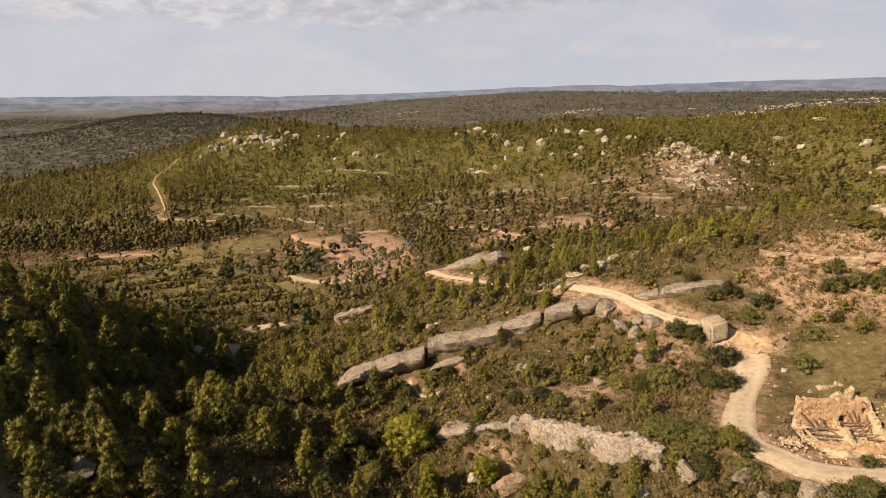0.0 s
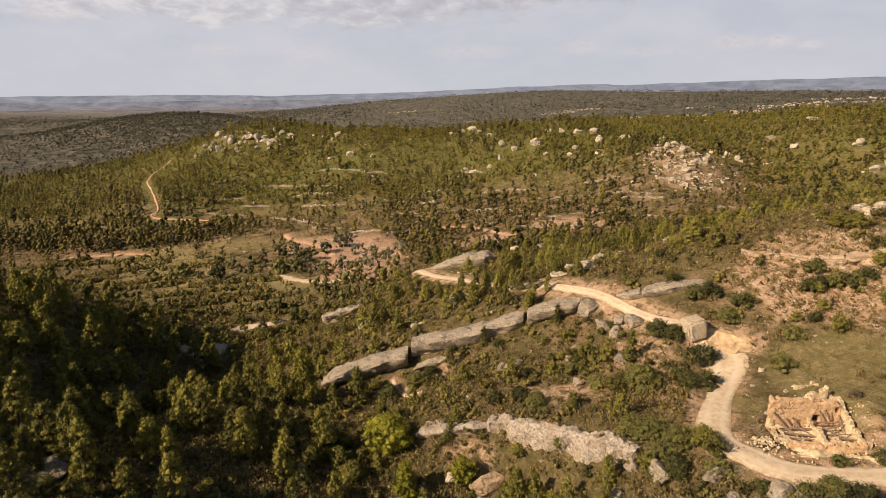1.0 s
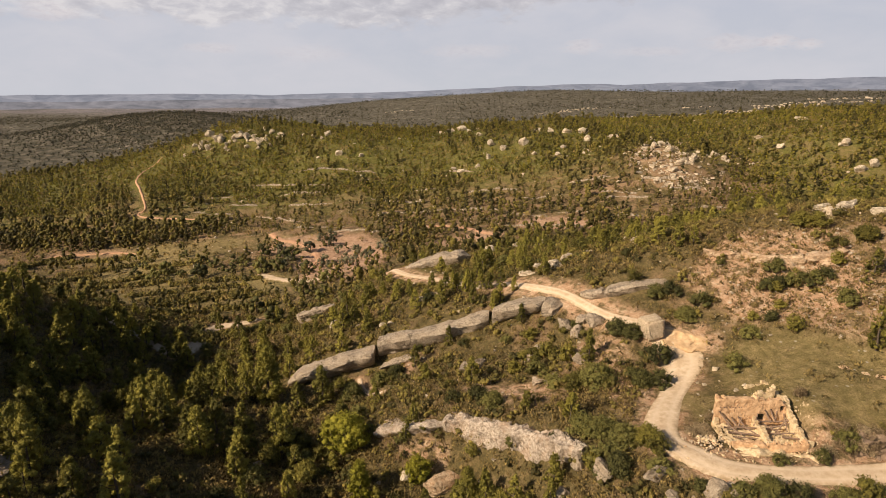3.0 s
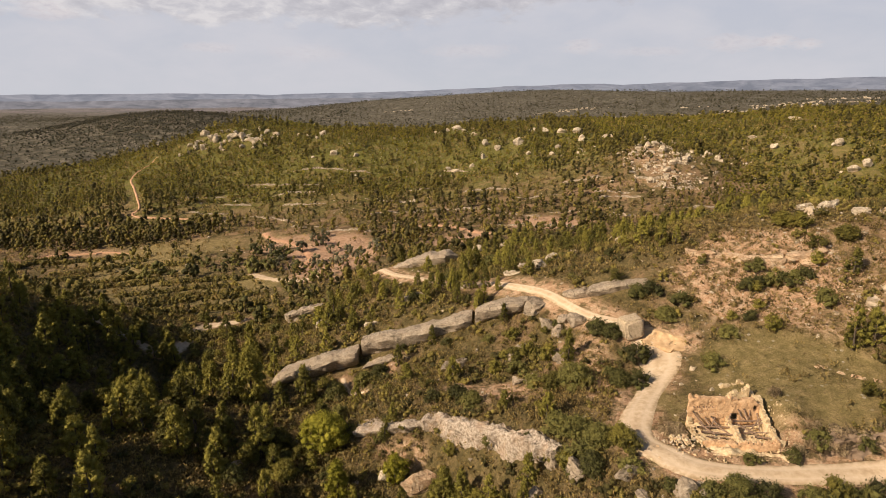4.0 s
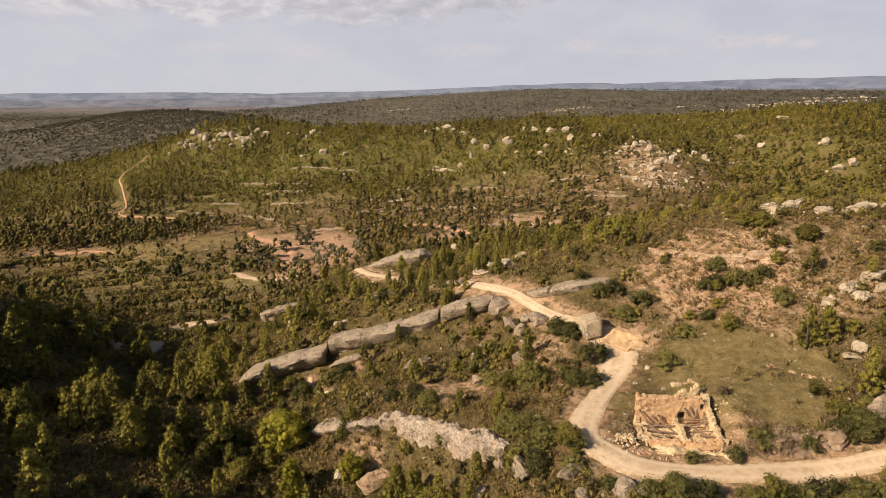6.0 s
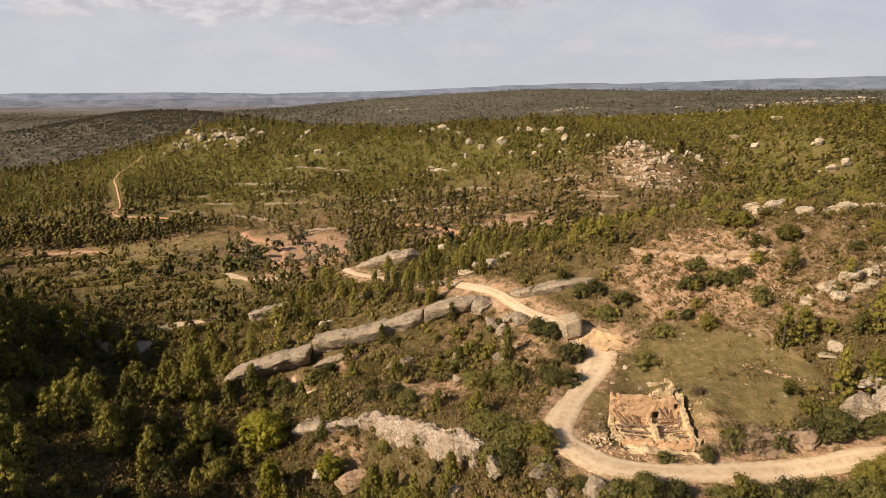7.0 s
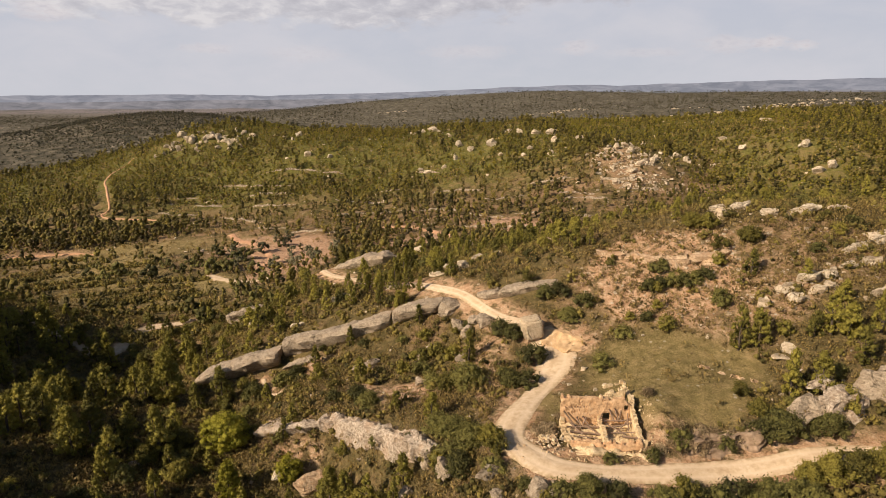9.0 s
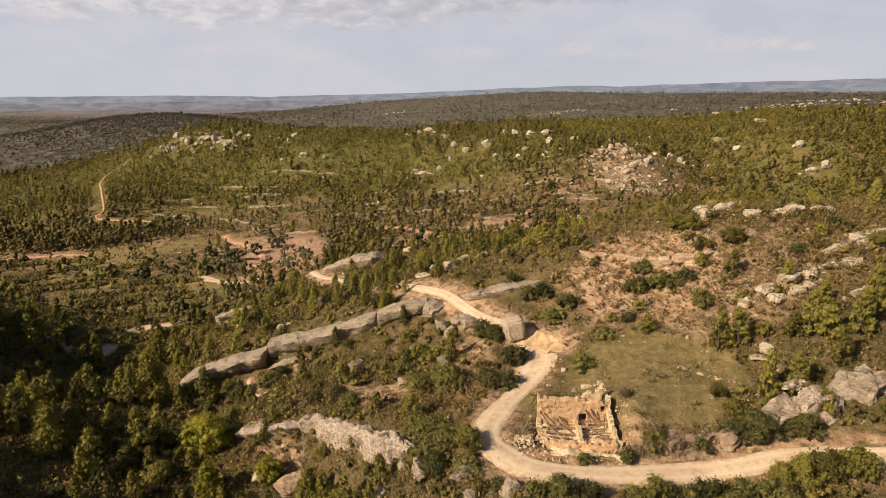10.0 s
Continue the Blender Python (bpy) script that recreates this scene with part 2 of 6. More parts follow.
STEPS_OF_GROUND = [  # x, y, rise; each about 8 m across
    (17, 42, -1.5), (31, 42, 2.5), (45, 42, -2.6), (59, 42, -3.0), (45, 49, 2.0), (52, 49, 1.2),
    (3, 56, -4.5), (24, 56, 2.8), (-4, 63, 1.8), (10, 63, 2.9), (17, 63, 2.3), (45, 63, -0.7),
    (3, 70, 6.4), (17, 70, -1.7), (24, 70, -1.7), (31, 70, -2.0), (59, 70, -1.7),
]

KNOLLS = [  # x, y, rise, reach: single rises and dips of the ground
    (29.5, 69.5, 2.1, 4.2), (33.5, 71.5, 0.9, 2.6), (27.5, 63.0, 0.8, 2.6), (16.5, 105.5, -2.4, 5.5), (-3.0, 120.5, 2.4, 6.0), (-2.0, 99.5, -1.9, 4.5), (-3.5, 81.8, -1.0, 3.0),
    (56.0, 58.4, -1.7, 4.0), (49.0, 90.0, 2.0, 7.0), (61.0, 88.0, 0.9, 6.0), (-92, 177, -1.9, 16), (-26, 174, -2.4, 10), (-63, 208, -1.7, 14), (28.6, 47.6, 0.6, 2.6),
    (7.0, 60.0, -2.0, 2.4), (10.2, 57.2, -2.8, 2.5), (14.2, 53.4, -2.4, 2.5), (17.5, 50.5, -1.0, 2.0), (44.3, 50.4, 1.2, 1.5), (44.2, 53.6, 0.8, 1.6), (-36, 262, 1.4, 14), (-10, 194, -0.9, 11), (49.0, 46.4, -0.7, 3.5),
]


def lattice(ix, iy, seed):
    n = (ix * 374761393 + iy * 668265263 + seed * 974634157) & 0xFFFFFFFF
    n = ((n ^ (n >> 13)) * 1274126177) & 0xFFFFFFFF
    return ((n ^ (n >> 16)) & 0xFFFF) / 65535.0


def fbm(x, y, size, octaves=4, seed=0):
    """Smooth noise from -1 to 1; size: metres of its largest swell."""
    total, amp, norm = 0.0, 1.0, 0.0
    for o in range(octaves):
        u, v = x / size * 2**o + 31.7 * o, y / size * 2**o - 17.3 * o
        iu, iv = np.floor(u).astype(np.int64), np.floor(v).astype(np.int64)
        fu, fv = u - iu, v - iv
        fu, fv = fu * fu * (3 - 2 * fu), fv * fv * (3 - 2 * fv)
        s = seed + 7 * o
        low = lattice(iu, iv, s) * (1 - fu) + lattice(iu + 1, iv, s) * fu
        high = lattice(iu, iv + 1, s) * (1 - fu) + lattice(iu + 1, iv + 1, s) * fu
        total, norm, amp = total + amp * (low * (1 - fv) + high * fv), norm + amp, amp * 0.5
    return 2 * total / norm - 1


def smooth(a, b, v):
    t = np.clip((v - a) / (b - a), 0, 1)
    return t * t * (3 - 2 * t)


def swell(x, y, cx, cy, rx, ry=None, turn=0.0):
    """1 in the middle of an oval, fading to 0 past its rim."""
    c, s = math.cos(radians(turn)), math.sin(radians(turn))
    u, v = ((x - cx) * c + (y - cy) * s) / rx, ((y - cy) * c - (x - cx) * s) / (ry or rx)
    return np.exp(-0.5 * (u * u + v * v))


def oval(x, y, cx, cy, rx, ry, turn=0.0, edge=0.35, rough=0.25):
    """1 inside an uneven oval, 0 outside."""
    c, s = math.cos(radians(turn)), math.sin(radians(turn))
    u, v = ((x - cx) * c + (y - cy) * s) / rx, ((y - cy) * c - (x - cx) * s) / ry
    r = np.sqrt(u * u + v * v) + rough * fbm(x, y, 0.45 * min(rx, ry), 3, 5)
    return 1 - smooth(1 - edge / 2, 1 + edge / 2, r)


# the dirt road: a bend round the ruin, then up past the boulder and along the spur
ROAD_LINE = np.array([(82, 36), (70, 41), (62, 44.3), (56.6, 45.3), (52.0, 45.2), (48.0, 45.1), (44.0, 44.9), (40.3, 44.8), (36.4, 45.1), (33.3, 45.9), (31.3, 47.6),
                      (29.9, 49.8), (29.8, 52.2), (30.9, 55.0), (33.4, 59.1), (35.8, 63.0), (36.9, 65.8), (36.4, 68.4), (34.9, 70.9), (32.7, 74.0), (30.3, 77.5),
                      (28.1, 81.0), (25.8, 84.7), (22.8, 88.6), (19.9, 92.5), (16.3, 96.7), (10.8, 101.4), (4.2, 109.5), (-1.5, 118.5), (-4.3, 130.0)])


def spline(points, per=8):
    """A smooth line through points."""
    p = np.vstack([2 * points[0] - points[1], points, 2 * points[-1] - points[-2]])
    t = np.linspace(0, 1, per, endpoint=False)[:, None]
    out = [0.5 * (2 * b + (c - a) * t + (2 * a - 5 * b + 4 * c - d) * t**2 + (3 * b - a - 3 * c + d) * t**3) for a, b, c, d in zip(p, p[1:], p[2:], p[3:])]
    return np.vstack([*out, points[-1:]])


ROAD_FINE = spline(ROAD_LINE.astype(float), 6)
TRACKS = [  # lesser tracks and lanes: width, soil, points
    (1.15, "red", [(-150, 334), (-150.2, 324.8), (-151.3, 317.4), (-148.7, 300.9), (-139, 284), (-130.5, 269.0), (-121.4, 252.9), (-122.4, 248.2), (-118.1, 245.6), (-109.6, 245.3), (-95.1, 244.7)]),
    (3.0, "red", [(-58, 222), (-53.0, 215.4), (-43.9, 204.7), (-37, 195), (-33.5, 187), (-31.4, 181.6), (-32, 176)]),
    (3.0, "pale", [(-47, 169), (-43.6, 165.4), (-33.7, 154.2), (-27.4, 148.3), (-21, 146)]),
    (2.6, "pale", [(-60, 112), (-53, 110), (-48.9, 109.1), (-45.4, 108.5), (-43.4, 115), (-42.5, 123.7), (-39.0, 124.7), (-34.5, 126.6)]),
    (0.8, "pale", [(-5.2, 84.6), (-4.2, 82.4), (-2.4, 80.4), (-0.4, 79.2)]),
    (2.6, "red", [(2, 211), (12.9, 206.7), (20, 199), (27, 190)]),
    (1.4, "red", [(-142, 216), (-128, 219), (-118, 219.5), (-108, 216)]),
]


def line_distance(x, y, line):
    best = np.full(np.shape(x), 1e9)
    for (ax, ay), (bx, by) in zip(line, line[1:]):
        dx, dy = bx - ax, by - ay
        t = np.clip(((x - ax) * dx + (y - ay) * dy) / (dx * dx + dy * dy + 1e-9), 0, 1)
        best = np.minimum(best, np.hypot(x - ax - t * dx, y - ay - t * dy))
    return best


def broad_height(x, y):
    """The land without its small relief."""
    near = np.full(np.shape(x), -8.0)
    for forms, size in ((BROAD_LAND, 130), (HILLS_AND_HOLLOWS, 60), (SPURS, 26), (BANKS, 13), (STEPS_OF_GROUND, 8)):
        for cx, cy, rise in forms:
            near = near + rise * np.exp(-((x - cx) ** 2 + (y - cy) ** 2) / (2 * size * size))
    # ridge added out of view on the left, to shade the wooded slope
    near = near + 6.2 * swell(x, y, -68, 48, 14, 45, 30.6)
    for cx, cy, rise, reach in KNOLLS:
        near = near + rise * swell(x, y, cx, cy, reach)
    far = -44 + 75 * smooth(-500, 1100, x + 0.12 * (y - 900)) + 48 * swell(x, y, -425, 960, 150, 120, 8)
    far = far + 42 * smooth(1300, 2300, y) * smooth(-1000, -200, x) * (1 - 0.6 * smooth(100, 900, x)) * (1 - smooth(2500, 3200, y))
    far = far + 9 * fbm(x, y, 420, 4, 11) * smooth(300, 900, np.hypot(x, y))
    return near + (far - near) * smooth(370, 560, np.hypot(x - 10, y - 130))


def height(x, y, road=None):
    """Ground level, with its hummocks; smooth where the road runs."""
    x, y = np.asarray(x, float), np.asarray(y, float)
    road = line_distance(x, y, ROAD_FINE[::3]) if road is None else road
    wild = smooth(1.6, 5.0, road) * (1 - 0.8 * swell(x, y, 48, 58, 6, 7))
    relief = 0.55 * fbm(x, y, 14, 4, 3) + 0.30 * fbm(x, y, 3.2, 3, 4)
    pad = oval(x, y, 38.4, 49.9, 4.4, 2.6, 0, 0.5, 0.0)
    return (broad_height(x, y) + relief * wild * (1 + 0.8 * smooth(120, 260, y))) * (1 - pad) + 2.85 * pad


def steps(*runs):
    """Grid lines: runs of (from, to, spacing at from, spacing at to)."""
    out = []
    for a, b, da, db in runs:
        v = a
        while v < b - 1e-6:
            out.append(v)
            v += da + (db - da) * (v - a) / (b - a)
    return np.array([*out, runs[-1][1]])


def quad_mesh(name, verts, quads, material, smooth_faces=False):
    """A mesh of quads, straight from arrays."""
    me = bpy.data.meshes.new(name)
    quads = np.asarray(quads, np.int32)
    me.vertices.add(len(verts)), me.loops.add(quads.size), me.polygons.add(len(quads))
    me.vertices.foreach_set("co", np.asarray(verts, np.float32).ravel())
    me.loops.foreach_set("vertex_index", quads.ravel())
    me.polygons.foreach_set("loop_start", np.arange(0, quads.size, quads.shape[1], dtype=np.int32))
    me.polygons.foreach_set("use_smooth", np.full(len(quads), smooth_faces))
    me.update(calc_edges=True)
    me.materials.append(material)
    return me


def float_layer(me, name, values):
    me.attributes.new(name, "FLOAT", "POINT").data.foreach_set("value", np.asarray(values, np.float32))


def build_ground():
    xs = steps((-4700, -900, 260, 90), (-900, -230, 60, 6), (-230, -62, 4, 0.9), (-62, 92, 0.9, 0.9), (92, 240, 0.9, 4), (240, 900, 6, 60), (900, 4700, 90, 260))
    ys = steps((-900, 0, 140, 25), (0, 36, 6, 0.9), (36, 112, 0.9, 0.9), (112, 260, 1.0, 2.2), (260, 420, 2.2, 6), (420, 1100, 7, 30), (1100, 4750, 40, 260))
    gx, gy = np.meshgrid(xs, ys)
    x, y = gx.ravel(), gy.ravel()
    road = line_distance(x, y, ROAD_FINE[::3])
    z = height(x, y, road)
    nx, ny = len(xs), len(ys)
    i = (np.arange(ny - 1)[:, None] * nx + np.arange(nx - 1)[None, :]).ravel()
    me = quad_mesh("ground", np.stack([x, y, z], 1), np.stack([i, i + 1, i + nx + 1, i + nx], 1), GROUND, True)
    tracks = np.zeros(len(x))
    for width, _, pts in TRACKS:
        d = line_distance(x, y, spline(np.array(pts, float), 4))
        tracks = np.maximum(tracks, 1 - smooth(width * 0.42, width * 0.62, d + 0.25 * fbm(x, y, 2.5, 2, 8)))
    bare = np.maximum.reduce([tracks, 0.95 * oval(x, y, 53, 75, 11, 8, -20), 0.9 * oval(x, y, 39, 68, 3.6, 3.2), 0.9 * oval(x, y, 5.6, 62.4, 3.2, 1.2, -15), 0.85 * oval(x, y, 44.0, 50.2, 1.5, 3.6, -8, 0.7, 0.4), 0.7 * oval(x, y, 46.5, 48.6, 3.2, 1.2, 0, 0.7, 0.4), oval(x, y, 17, 67, 6.5, 3.2, -35, 0.6, 0.5), 0.8 * oval(x, y, 27.6, 63, 1.3, 8.5, 6, 0.7, 0.5),
                              0.6 * oval(x, y, 100, 242, 11, 15, 0, 0.9) * smooth(-0.5, 0.2, fbm(x, y, 7, 3, 33)), 0.8 * oval(x, y, 28, 70, 3, 5, 30), 0.9 * oval(x, y, 37.5, 46.6, 6.5, 2.2), 0.8 * oval(x, y, 46.5, 47.2, 5, 1.6), 0.9 * oval(x, y, 30, 60, 1.4, 7, 25),
                              0.9 * (1 - smooth(1.8, 3.2, road)), 0.5 * oval(x, y, 68, 72, 13, 8, 10), 0.6 * oval(x, y, 60, 66, 8, 5)])
    grass = np.maximum.reduce([oval(x, y, 48.5, 58, 8, 8.5, 20), oval(x, y, 36.5, 54, 2.2, 7, 25), 0.9 * oval(x, y, -85, 195, 62, 32, 10) * smooth(-0.3, 0.2, fbm(x, y, 30, 3, 21)),
                               oval(x, y, -60, 150, 30, 22) * smooth(-0.4, 0.2, fbm(x, y, 20, 3, 22)), 0.9 * oval(x, y, -30, 92, 9, 14, -20)])
    red = np.maximum.reduce([oval(x, y, -23, 178, 15, 36, 14), 0.9 * oval(x, y, 14, 185, 14, 8, 35), 0.9 * oval(x, y, 48, 200, 15, 9, -20), 0.8 * oval(x, y, -47, 205, 10, 12), 0.9 * oval(x, y, 1.8, 82.8, 2.8, 1.3),
                             0.3 * oval(x, y, -130, 218, 20, 4, 8)])
    terraces = smooth(0.25, 0.75, fbm(x * 0.35, y * 1.6, 14, 3, 31)) * smooth(170, 200, y) * (1 - smooth(262, 295, y)) * (1 - smooth(105, 140, np.abs(x - 20)))
    heath = smooth(225, 275, y) * (1 - 0.7 * oval(x, y, 101, 243, 16, 20)) * (1 - smooth(420, 500, y))
    heath = np.maximum.reduce([heath, 0.9 * oval(x, y, 55, 110, 50, 16, -8), 0.9 * oval(x, y, 170, 250, 45, 40) * (1 - 0.7 * oval(x, y, 128, 243, 12, 18))])
    float_layer(me, "bare", np.maximum(bare, 0.5 * terraces)), float_layer(me, "grass", grass), float_layer(me, "red", red)
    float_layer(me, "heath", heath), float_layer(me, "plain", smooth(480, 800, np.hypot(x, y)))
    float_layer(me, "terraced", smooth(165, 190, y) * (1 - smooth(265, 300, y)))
    # where the haze-tinted field colours take over
    float_layer(me, "lowland_haze", smooth(2000, 2800, y) * (1 - smooth(-900, -300, x)))
    float_layer(me, "stony", smooth(30, 60, x) * (1 - smooth(110, 130, y)) + 0.6 * smooth(150, 250, y))
    tagged(new("ground", me), "dry stony hillside with scrub, bare earth and grass", "ground", kind="structure")


build_ground()


def build_road():
    line = spline(ROAD_LINE.astype(float), 14)
    run = np.gradient(line, axis=0)
    side = np.stack([-run[:, 1], run[:, 0]], 1) / np.linalg.norm(run, axis=1)[:, None]
    across = np.linspace(-1, 1, 15)
    far = np.arange(len(line)) / len(line)
    half = 1.5 + 0.25 * fbm(line[:, 0], line[:, 1], 6, 2, 41) + 1.3 * swell(line[:, 0], line[:, 1], 37, 67, 3) + 0.4 * swell(line[:, 0], line[:, 1], 31, 46, 3)
    half = half * (1 - 0.48 * smooth(0.52, 0.66, far)) * (0.74 + 0.26 * smooth(0.27, 0.38, far))
    wob = half[:, None] * across[None] * (1 + 0.10 * fbm(line[:, :1] * 1.0 + 9 * across[None], line[:, 1:] + 0 * across[None], 2.2, 3, 42))
    x, y = line[:, :1] + side[:, :1] * wob, line[:, 1:] + side[:, 1:] * wob
    rut = np.exp(-((np.abs(across) - 0.45) / 0.16) ** 2)
    crown = 0.16 - 0.20 * np.abs(across) ** 4 - 0.05 * rut
    z = height(x, y) + crown[None] + 0.03 * fbm(x, y, 1.2, 3, 43)
    ny, nx = x.shape
    i = (np.arange(ny - 1)[:, None] * nx + np.arange(nx - 1)[None]).ravel()
    me = quad_mesh("road", np.stack([x.ravel(), y.ravel(), z.ravel()], 1), np.stack([i, i + 1, i + nx + 1, i + nx], 1), ROAD, True)
    float_layer(me, "rut", np.tile(rut, ny)), float_layer(me, "verge", np.tile(smooth(0.72, 1.0, np.abs(across)), ny))
    tagged(new("road", me), "pale rutted dirt road winding past the ruin", "dirt road", kind="structure")


build_road()
RED_SOIL = road_material("red_dirt_track", (0.36, 0.185, 0.10), (0.50, 0.285, 0.165), (0.60, 0.385, 0.245))


def build_track(width, soil, points):
    line = spline(np.array(points, float), 10)
    run = np.gradient(line, axis=0)
    side = np.stack([-run[:, 1], run[:, 0]], 1) / np.linalg.norm(run, axis=1)[:, None]
    across = np.linspace(-1, 1, 7)
    wob = 0.5 * width * across[None] * (1 + 0.25 * fbm(line[:, :1] + 5 * across[None], line[:, 1:] + 0 * across[None], 3.0, 3, 45))
    x, y = line[:, :1] + side[:, :1] * wob, line[:, 1:] + side[:, 1:] * wob
    lift = 0.14 + 0.16 * smooth(120, 220, y)
    z = height(x, y) + lift * (1 - 1.3 * np.abs(across[None]) ** 3)
    i = (np.arange(len(line) - 1)[:, None] * 7 + np.arange(6)[None]).ravel()
    me = quad_mesh("track", np.stack([x.ravel(), y.ravel(), z.ravel()], 1), np.stack([i, i + 1, i + 8, i + 7], 1), RED_SOIL if soil == "red" else ROAD, True)
    float_layer(me, "rut", np.tile(np.exp(-((np.abs(across) - 0.45) / 0.16) ** 2), len(line))), float_layer(me, "verge", np.tile(smooth(0.72, 1.0, np.abs(across)), len(line)))
    tagged(new("track", me), ("reddish" if soil == "red" else "pale") + " earth track across the hillside", "track", kind="structure")


for row in TRACKS:
    build_track(*row)


# ---- distance and sky ----
def glow_material(name):
    n = Nodes(name)
    n.tree.nodes.remove(n.bsdf)
    return n


def hill_backdrop(name, label, radius, foot, rises, tint_low, tint_high, seed):
    """A far hazy range: rises = (degrees to the right, metres) along its crest."""
    az = np.linspace(-44, 44, 340)
    crest = np.interp(az, [a for a, _ in rises], [h for _, h in rises]) + 5.5 * radius / 4600 * fbm(az * 40, az * 0, 90, 5, seed)
    rows = [foot + (crest - foot) * k for k in np.linspace(0, 1, 7)]
    x = np.tile(12 + radius * np.sin(np.radians(az)), 7)
    y = np.tile(radius * np.cos(np.radians(az)), 7) + np.repeat(np.linspace(-220, 0, 7), len(az))
    i = (np.arange(6)[:, None] * len(az) + np.arange(len(az) - 1)[None]).ravel()
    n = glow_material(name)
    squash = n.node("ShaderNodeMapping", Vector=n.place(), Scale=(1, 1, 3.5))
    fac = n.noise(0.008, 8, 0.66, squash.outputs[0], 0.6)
    # self-lit tints: haze and daylight on the hills are put into the colour
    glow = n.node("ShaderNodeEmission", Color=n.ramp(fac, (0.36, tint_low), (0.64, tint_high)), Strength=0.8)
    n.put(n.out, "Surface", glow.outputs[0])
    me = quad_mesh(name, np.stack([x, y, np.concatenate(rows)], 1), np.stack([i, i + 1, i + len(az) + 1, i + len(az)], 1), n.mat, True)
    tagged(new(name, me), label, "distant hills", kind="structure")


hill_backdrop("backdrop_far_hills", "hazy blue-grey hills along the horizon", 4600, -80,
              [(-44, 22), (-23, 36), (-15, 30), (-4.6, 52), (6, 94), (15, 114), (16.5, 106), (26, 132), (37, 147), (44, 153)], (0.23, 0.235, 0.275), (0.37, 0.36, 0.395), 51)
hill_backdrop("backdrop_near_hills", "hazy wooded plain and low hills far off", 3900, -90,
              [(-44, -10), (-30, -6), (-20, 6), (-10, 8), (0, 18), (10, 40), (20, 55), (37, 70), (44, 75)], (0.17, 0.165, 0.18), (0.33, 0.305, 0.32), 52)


def build_sky():
    """Sky in front, with a bank of cloud: u = degrees to the right, v = degrees up."""
    az, el = np.linspace(-55, 55, 90), np.linspace(-4, 24, 40)
    ga, ge = np.meshgrid(az, el)
    r = 4820.0
    x, y, z = 12 + r * np.sin(np.radians(ga)), r * np.cos(np.radians(ga)), 35 + r * np.tan(np.radians(ge))
    i = (np.arange(39)[:, None] * 90 + np.arange(89)[None]).ravel()
    n = glow_material("sky_with_clouds")
    right, up = n.attribute("right"), n.attribute("up")
    spot = n.node("ShaderNodeCombineXYZ", X=right, Y=n.math("MULTIPLY", up, 2.4))
    haze = n.ramp(n.math("DIVIDE", up, 14.0), (0.0, (0.60, 0.61, 0.66)), (0.25, (0.575, 0.59, 0.655)), (0.5, (0.555, 0.575, 0.655)), (1.0, (0.50, 0.54, 0.66)))
    puffs, soft, fine = n.noise(0.16, 8, 0.6, spot.outputs[0], 0.3), n.noise(0.055, 4, 0.5, spot.outputs[0]), n.noise(0.5, 6, 0.6, spot.outputs[0])
    veil = n.ramp(n.math("ADD", n.math("MULTIPLY", soft, 0.6), n.math("MULTIPLY", puffs, 0.4)), (0.42, 0.0), (0.62, 0.75))
    col = n.mix(veil, haze, (0.67, 0.655, 0.70))
    # the bank overhead: its base rises to the right
    rise = n.math("MULTIPLY", n.math("MAXIMUM", n.math("ADD", right, 4.0), 0.0), 0.115)
    base = n.math("SUBTRACT", up, n.math("ADD", 6.2, rise))
    lumps = n.noise(0.22, 7, 0.58, spot.outputs[0], 0.4)
    body = n.math("ADD", base, n.math("MULTIPLY", n.math("SUBTRACT", lumps, 0.5), 6.0))
    bank = n.ramp(n.math("DIVIDE", n.math("ADD", body, 1.0), 2.0), (0.25, 0.0), (0.72, 0.85))
    lit = n.math("ADD", n.math("MULTIPLY", n.noise(0.42, 7, 0.6, spot.outputs[0], 0.3), 1.0), n.math("MULTIPLY", right, -0.0045))
    shade = n.ramp(lit, (0.36, (0.50, 0.485, 0.525)), (0.54, (0.60, 0.58, 0.615)), (0.72, (0.78, 0.745, 0.75)))
    col = n.mix(bank, col, shade)
    # small heaps of cloud over the horizon
    curls = n.noise(1.5, 6, 0.62, spot.outputs[0], 0.4)
    heap = n.ramp(n.math("ADD", n.math("MULTIPLY", curls, 0.6), n.math("MULTIPLY", fine, 0.4)), (0.38, (0.62, 0.585, 0.625)), (0.56, (0.76, 0.70, 0.705)), (0.66, (0.86, 0.81, 0.79)))
    for cx, cy, wide, high, full in ((28.4, 4.2, 1.5, 0.75, 0.9), (30.6, 3.9, 1.3, 0.5, 0.85), (12.6, 4.2, 2.0, 0.75, 0.6), (25.0, 4.2, 2.8, 0.8, 0.6), (18.5, 3.7, 3.4, 0.5, 0.4), (3.0, 3.9, 5.0, 0.7, 0.45), (-12.0, 3.6, 4.0, 0.8, 0.35), (-20.5, 3.9, 2.6, 0.5, 0.5), (-32, 6.2, 2.4, 0.8, 0.8)):
        dx, dy = n.math("DIVIDE", n.math("SUBTRACT", right, cx), wide), n.math("DIVIDE", n.math("SUBTRACT", up, cy), high)
        ring = n.math("ADD", n.math("ADD", n.math("MULTIPLY", dx, dx), n.math("MULTIPLY", dy, dy)), n.math("ADD", n.math("MULTIPLY", n.math("SUBTRACT", fine, 0.5), 2.4), n.math("MULTIPLY", n.math("SUBTRACT", curls, 0.5), 1.8)))
        col = n.mix(n.ramp(ring, (0.0, full), (1.1, 0.0)), col, heap)
    glow = n.node("ShaderNodeEmission", Color=col, Strength=0.77)
    n.put(n.out, "Surface", glow.outputs[0])
